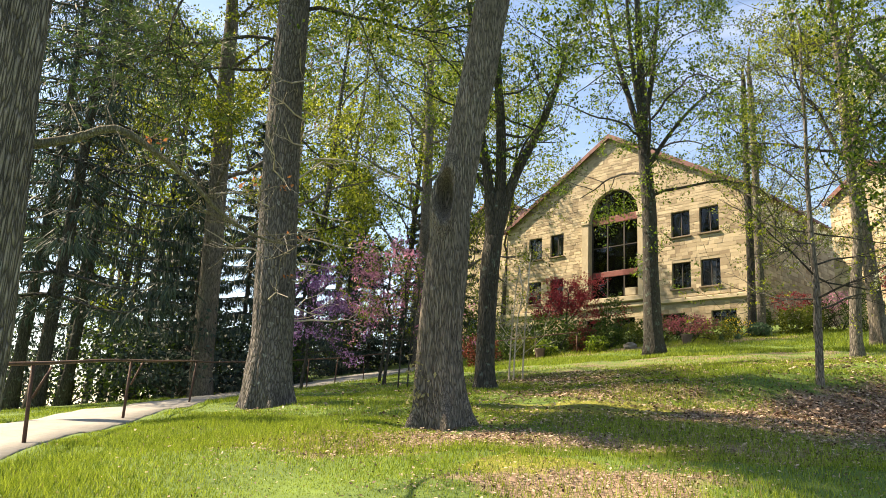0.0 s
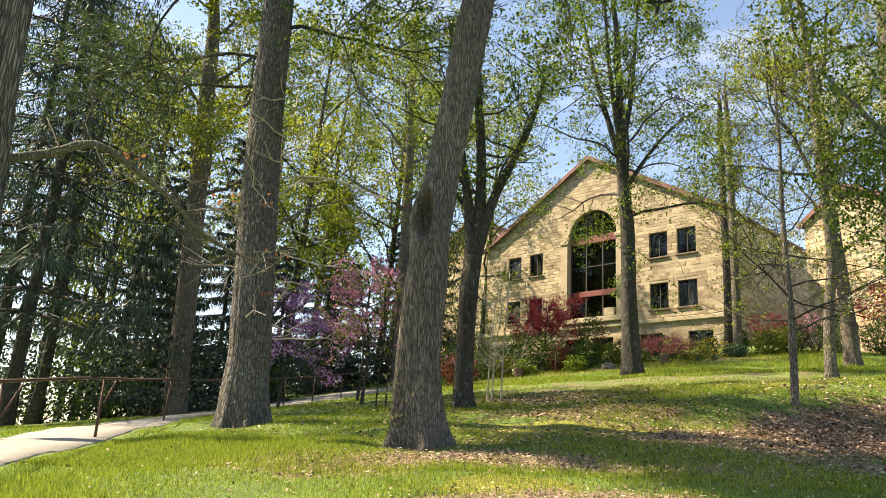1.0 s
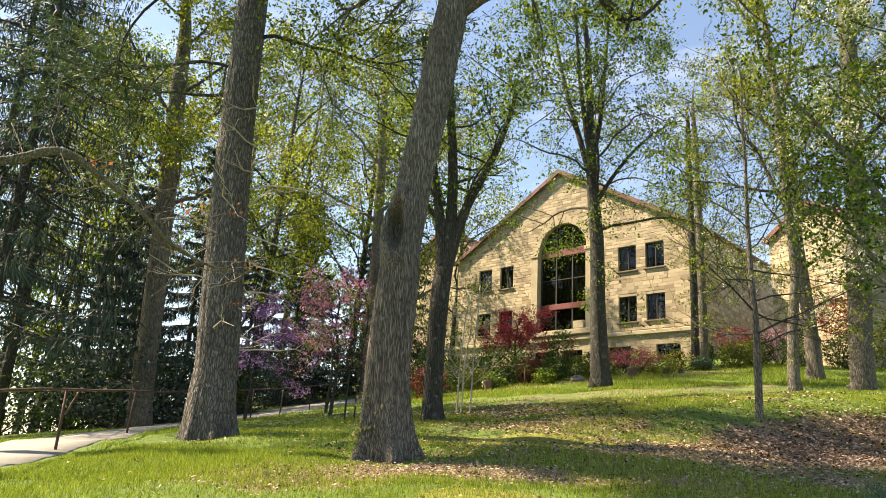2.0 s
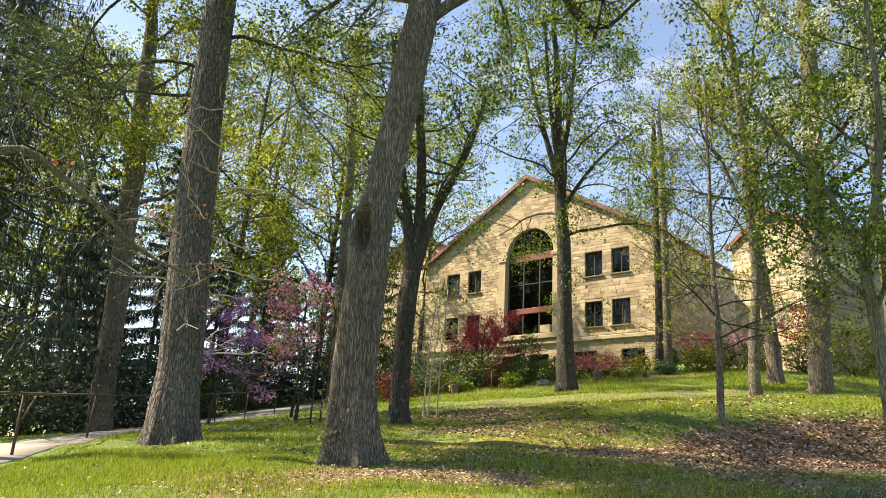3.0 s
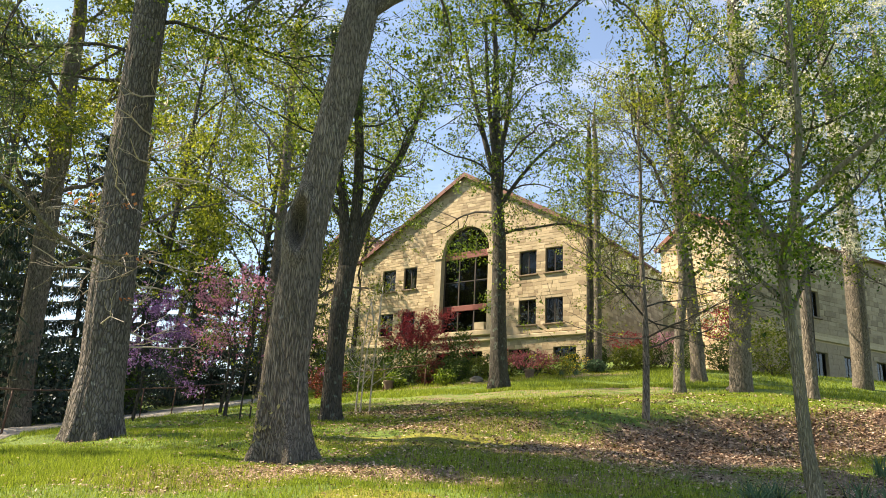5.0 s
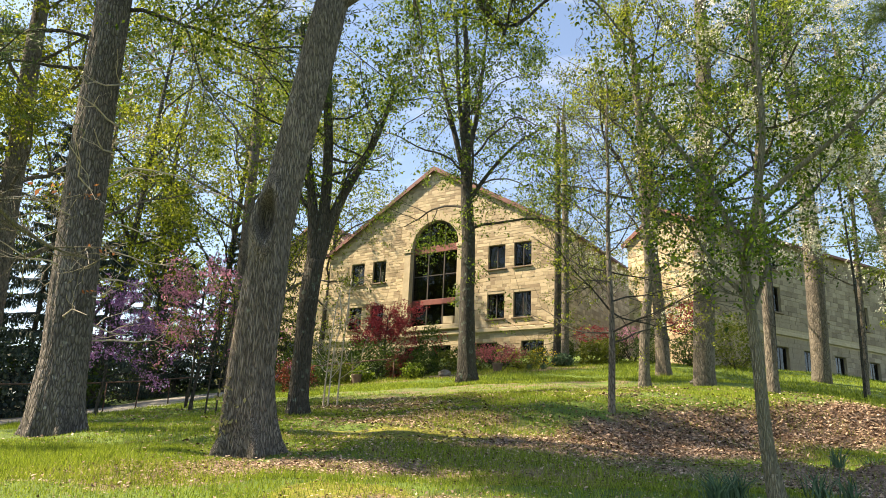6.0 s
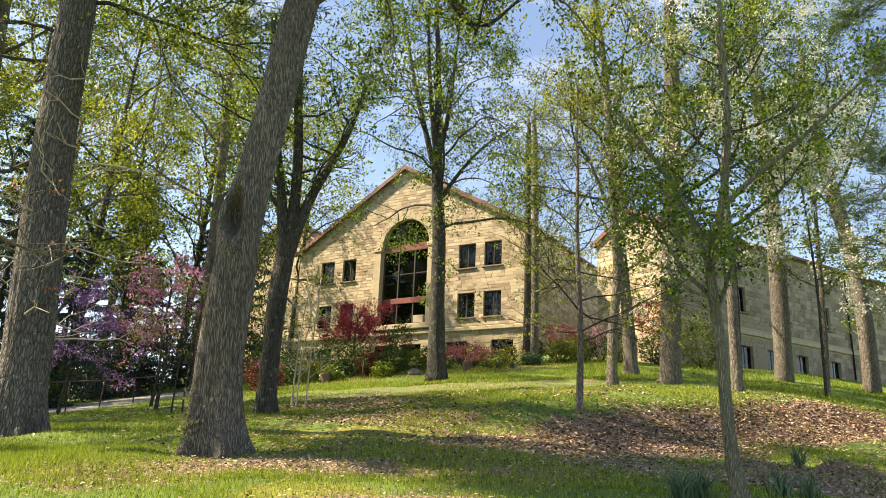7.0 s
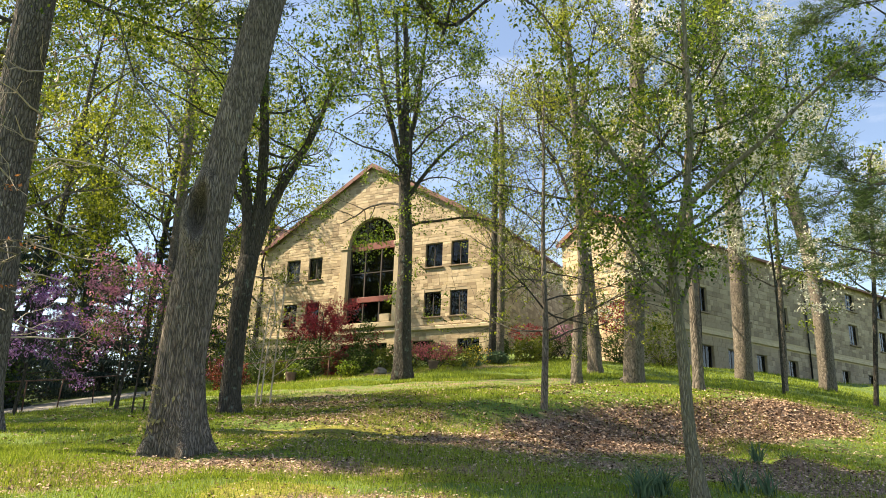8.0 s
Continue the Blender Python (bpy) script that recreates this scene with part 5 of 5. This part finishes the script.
shrub("box_shrub", "small clipped yellow-green shrub", 11.9, 36.4, 0.5, 0.7, M["box_yellow"], 185, 1400, 0.045)
shrub("azalea", "azalea with sparse crimson blossom", 11.3, 37.6, 1.0, 0.5, M["maple_red"], 186, 700, 0.05, lift=0.9)
shrub("azalea", "azalea with sparse crimson blossom", 13.2, 36.8, 0.9, 0.5, M["flower_pink"], 187, 420, 0.05, lift=0.9)
shrub("green_shrub", "dark green shrub by the wing", 13.8, 35.8, 0.9, 0.9, M["box_green"], 188, 2200, 0.05)
shrub("green_shrub", "dark green shrub by the wing", 15.6, 35.2, 1.0, 0.8, M["box_green"], 189, 2200, 0.05)
shrub("yellow_shrub", "yellow-green bush by the wing", 17.4, 34.2, 1.1, 1.3, M["box_yellow"], 190, 2400, 0.06, loose=0.4)
shrub("azalea", "red-leaved bush by the wing", 15.9, 36.6, 0.9, 0.9, M["maple_red"], 191, 1500, 0.06, lift=1.6)
shrub("understorey", "thin green bush at the wood's edge", -5.0, 42.6, 2.2, 2.6, M["leaf_spring"], 192, 2600, 0.07, loose=0.6)
for n, (x, y, r) in enumerate(((-6.2, 41.5, 1.9), (-7.4, 45.5, 2.2), (-11.8, 41.0, 1.7))):
    shrub("twiggy_bush", "half-bare brown-green bush beside the footpath", x, y, r, r * 0.85, M["leaf_yellow" if n % 2 else "leaf_spring"], 230 + n, 1300, 0.045, loose=0.8, stems=13, group="bushes beside the footpath")
for n, (x, y) in enumerate(((-13.2, 28.5), (-16.0, 27), (-18, 33), (-14.5, 34.5), (-12.6, 41), (-19, 38), (-12.6, 24.0), (-13.4, 32.5), (-13.6, 37.5), (-5.2, 45.5), (-9.9, 43.5), (-11.6, 44.5), (-8.2, 44.8), (-13.8, 45.0), (-20.5, 24.5), (-22.0, 28.0), (-17.2, 29.5), (-15.4, 31.5), (-19.0, 27.6))):
    shrub("understorey", "dark undergrowth beneath the conifers", x, y, 2.4, 1.6, M["box_green" if n % 2 else "needle_dark"], 194 + n, 2200, 0.085, loose=0.6, group="undergrowth of the wood")


for n, (x, y, r, h, mat) in enumerate(((-2.5, 36.4, 1.0, 0.7, "box_green"), (-2.6, 33.6, 0.9, 0.6, "box_green"), (-1.2, 34.3, 0.7, 0.5, "box_yellow"), (-0.6, 37.2, 0.9, 0.8, "box_green"), (0.9, 36.6, 0.8, 0.6, "box_green"), (1.9, 36.9, 0.7, 0.5, "box_green"), (4.4, 36.4, 0.8, 0.6, "box_green"), (5.2, 36.9, 0.7, 0.6, "box_yellow"), (6.3, 36.6, 0.8, 0.6, "box_green"), (-0.4, 33.2, 0.5, 0.35, "leaf_green"), (1.9, 33.5, 0.5, 0.35, "leaf_green"), (9.2, 35.4, 0.5, 0.3, "blade_blue"), (12.6, 37.4, 0.6, 0.8, "box_green"), (9.9, 37.8, 0.6, 0.6, "box_green"))):
    shrub("bed_shrub", "mixed green shrub in the planting bed", x, y, r, h, M[mat], 210 + n, 1500, 0.05, loose=0.35, stems=5)


def planter(x, y):
    z = float(ground_z(x, y))
    root = thing("planter", (x, y, z), "squat weathered stone planter", "planter")
    part("bowl", Build().tube([(0, 0, -0.05), (0, 0, 0.05), (0, 0, 0.2), (0, 0, 0.36), (0, 0, 0.42), (0, 0, 0.42), (0, 0, 0.35)], [0.15, 0.17, 0.2, 0.23, 0.26, 0.22, 0.21], 18), M["terracotta"], root)


planter(5.7, 33.6)
planter(-0.6, 32.9)


def rock(x, y, r, seed):
    rng = random.Random(seed)
    bm = bmesh.new()
    bmesh.ops.create_icosphere(bm, subdivisions=3, radius=r)
    for v in bm.verts:
        k = 1 + 0.35 * noise.noise(v.co * (1.6 / r) + Vector((seed, 0, 0)))
        v.co = Vector((v.co.x * k * 1.25, v.co.y * k, v.co.z * k * 0.7))
    me = bpy.data.meshes.new("rock")
    bm.to_mesh(me)
    bm.free()
    me.materials.append(M["boulder"])
    ob = new("rock", me)
    ob.location = (x, y, float(ground_z(x, y)) + r * 0.25)
    tagged(ob, "pale rounded boulder in the planting bed", "rock", "rocks")


rock(3.3, 33.6, 0.27, 3)
rock(4.3, 33.9, 0.24, 4)
rock(11.6, 25.9, 0.18, 5)


# ---------- grass, dead leaves, flowers ----------
def blades(seed, count, x0, x1, y0, y1, high, wide, share, mat, name, label):
    rng = np.random.default_rng(seed)
    x, y = rng.uniform(x0, x1, count), y0 + (y1 - y0) * rng.uniform(0, 1, count) ** 1.5
    keep = rng.uniform(0, 1, count) < share(x, y)
    x, y = x[keep], y[keep]
    n = len(x)
    z = ground_z(x, y)
    tall = high * rng.uniform(0.35, 1.2, n) * (0.7 + 0.5 * np.sin(1.1 * x + 0.6 * y) * np.sin(0.8 * y))
    a = rng.uniform(0, 6.28, n)
    wx, wy = np.cos(a) * wide, np.sin(a) * wide
    lean = rng.normal(0, 0.4, (n, 2)) * tall[:, None]
    v = np.stack([np.stack([x - wx, y - wy, z - 0.01], 1), np.stack([x + wx, y + wy, z - 0.01], 1), np.stack([x + lean[:, 0], y + lean[:, 1], z + tall], 1)], 1).reshape(-1, 3)
    me = bpy.data.meshes.new(name)
    me.from_pydata(v.tolist(), [], np.arange(3 * n).reshape(n, 3).tolist())
    me.materials.append(mat)
    tagged(new(name, me), label, "grass", kind="stuff")


def on_path(x, y):
    return ((x < rail_x(y) + 0.42) & (x > rail_x(y) - 1.95 - 2.8 * np.clip((y - 23) / 5, 0, 1))).astype(float)


def tufty(x, y):
    """Uneven growth: 0 on thin ground, 1 in thick tufts."""
    n = np.sin(1.7 * x + 1.1 * np.sin(1.3 * y)) * np.sin(1.5 * y + 0.9 * np.sin(1.9 * x)) + 0.6 * np.sin(4.3 * x + 2.0 * np.sin(3.1 * y)) * np.sin(3.9 * y + 1.2)
    return np.clip(0.5 + 0.55 * n, 0, 1)


def grass_share(x, y):
    lush = np.clip(1.15 * patch(x, y, -5.5, 9.5, 5.5, 4.5) + 0.9 * patch(x, y, -3.5, 15.5, 5.0, 3.0) + 0.8 * patch(x, y, 5, 21, 8, 3.0, 0.1) + 0.8 * patch(x, y, 11.5, 21.5, 5, 2.6, 0.3) + 0.7 * patch(x, y, 10, 12.5, 5, 1.6, 0.3) + 0.5, 0, 1)
    return lush * (0.62 + 0.38 * tufty(x, y)) * (1 - 0.85 * litter_share(x, y)) * (1 - 0.6 * moss_share(x, y)) * (1 - on_path(x, y))


blades(300, 420000, -9.5, 7.5, 3.2, 11.5, 0.085, 0.0046, grass_share, M["blade"], "grass", "fresh green spring grass of the near lawn")
blades(301, 230000, -13, 15, 8, 17, 0.095, 0.0055, grass_share, M["blade"], "grass", "fresh green spring grass in short tufts")
blades(302, 320000, -13, 26, 16, 36, 0.10, 0.008, grass_share, M["blade"], "grass", "fresh green spring grass on the slope")

blades(306, 70000, -2, 11, 13.5, 19.5, 0.09, 0.0065, grass_share, M["blade"], "grass", "fresh green spring grass on the crest of the bank")
blades(305, 60000, -5, 14, 27, 37, 0.17, 0.011, lambda x, y: 0.35 + 0.65 * tufty(0.6 * x, 0.6 * y), M["blade"], "grass", "longer spring grass below the planting beds")
blades(303, 60000, 14, 44, 22, 47, 0.16, 0.016, lambda x, y: np.full_like(x, 0.8), M["blade"], "grass", "fresh green spring grass before the wing")
blades(304, 45000, -9, 15, 3.2, 24, 0.06, 0.006, lambda x, y: (1 - on_path(x, y)) * (0.35 + 0.6 * tufty(x + 7, y)), M["dry_blade"], "dry_grass", "dry straw-coloured grass among the green")


def fallen(seed, count, x0, x1, y0, y1, size, share):
    rng = np.random.default_rng(seed)
    x, y = rng.uniform(x0, x1, count), rng.uniform(y0, y1, count)
    keep = rng.uniform(0, 1, count) < share(x, y)
    x, y = x[keep], y[keep]
    n = len(x)
    c = np.stack([x, y, ground_z(x, y) + rng.uniform(0.008, 0.04, n)], 1)
    u = rng.normal(0, 1, (n, 3)) * np.array([1, 1, 0.28])
    u /= np.linalg.norm(u, axis=1, keepdims=True)
    w = np.cross(u, np.array([0, 0, 1]) + rng.normal(0, 0.35, (n, 3)))
    w /= np.linalg.norm(w, axis=1, keepdims=True)
    k = size * rng.uniform(0.5, 1.3, (n, 1)) * np.clip(y / 14, 0.5, 1.15)[:, None]
    tagged(part("fallen_leaves", Build().cards(c, u * k, w * k * 0.6), M["litter"], smooth=False), "brown dead leaves lying on the slope", "leaves", kind="stuff")


fallen(311, 300000, -6, 18, 4, 22, 0.036, lambda x, y: np.clip(litter_share(x, y) + 0.03 + 0.12 * tufty(x + 3, y + 5) * (x > -3.5), 0, 1) * (1 - on_path(x, y)))


def daffodils(x, y, count, seed):
    rng = np.random.default_rng(seed)
    z = float(ground_z(x, y))
    root = thing("daffodil_clump", (x, y, z), "clump of blue-green strap leaves", "plant", "daffodil clumps")
    b = Build()
    for _ in range(count):
        a, r, h = rng.uniform(0, 6.28), rng.uniform(0, 0.16), rng.uniform(0.22, 0.38)
        px, py, lx, ly = r * math.cos(a), r * math.sin(a), rng.normal(0, 0.09), rng.normal(0, 0.09)
        wx, wy = 0.009 * math.cos(a + 1.6), 0.009 * math.sin(a + 1.6)
        zz = float(ground_z(x + px, y + py)) - z - 0.02
        b.add([(px - wx, py - wy, zz), (px + wx, py + wy, zz), (px + lx * 0.5 + wx, py + ly * 0.5 + wy, zz + h * 0.6), (px + lx * 0.5 - wx, py + ly * 0.5 - wy, zz + h * 0.6), (px + lx * 1.4, py + ly * 1.4, zz + h)], [(0, 1, 2, 3), (3, 2, 4)])
    part("leaves", b, M["blade_blue"], root, smooth=False)


for n, (x, y, c) in enumerate(((3.55, 7.5, 60), (3.8, 7.65, 60), (4.75, 7.7, 36), (5.1, 7.75, 30), (6.6, 10.2, 40), (7.4, 10.6, 40), (7.3, 34.2, 50), (8.0, 34.4, 50))):
    daffodils(x, y, c, 320 + n)

# ---------- single stones of the walls ----------
for keep, parent, mat, seed in LATE:
    stones(keep, parent, mat, seed)
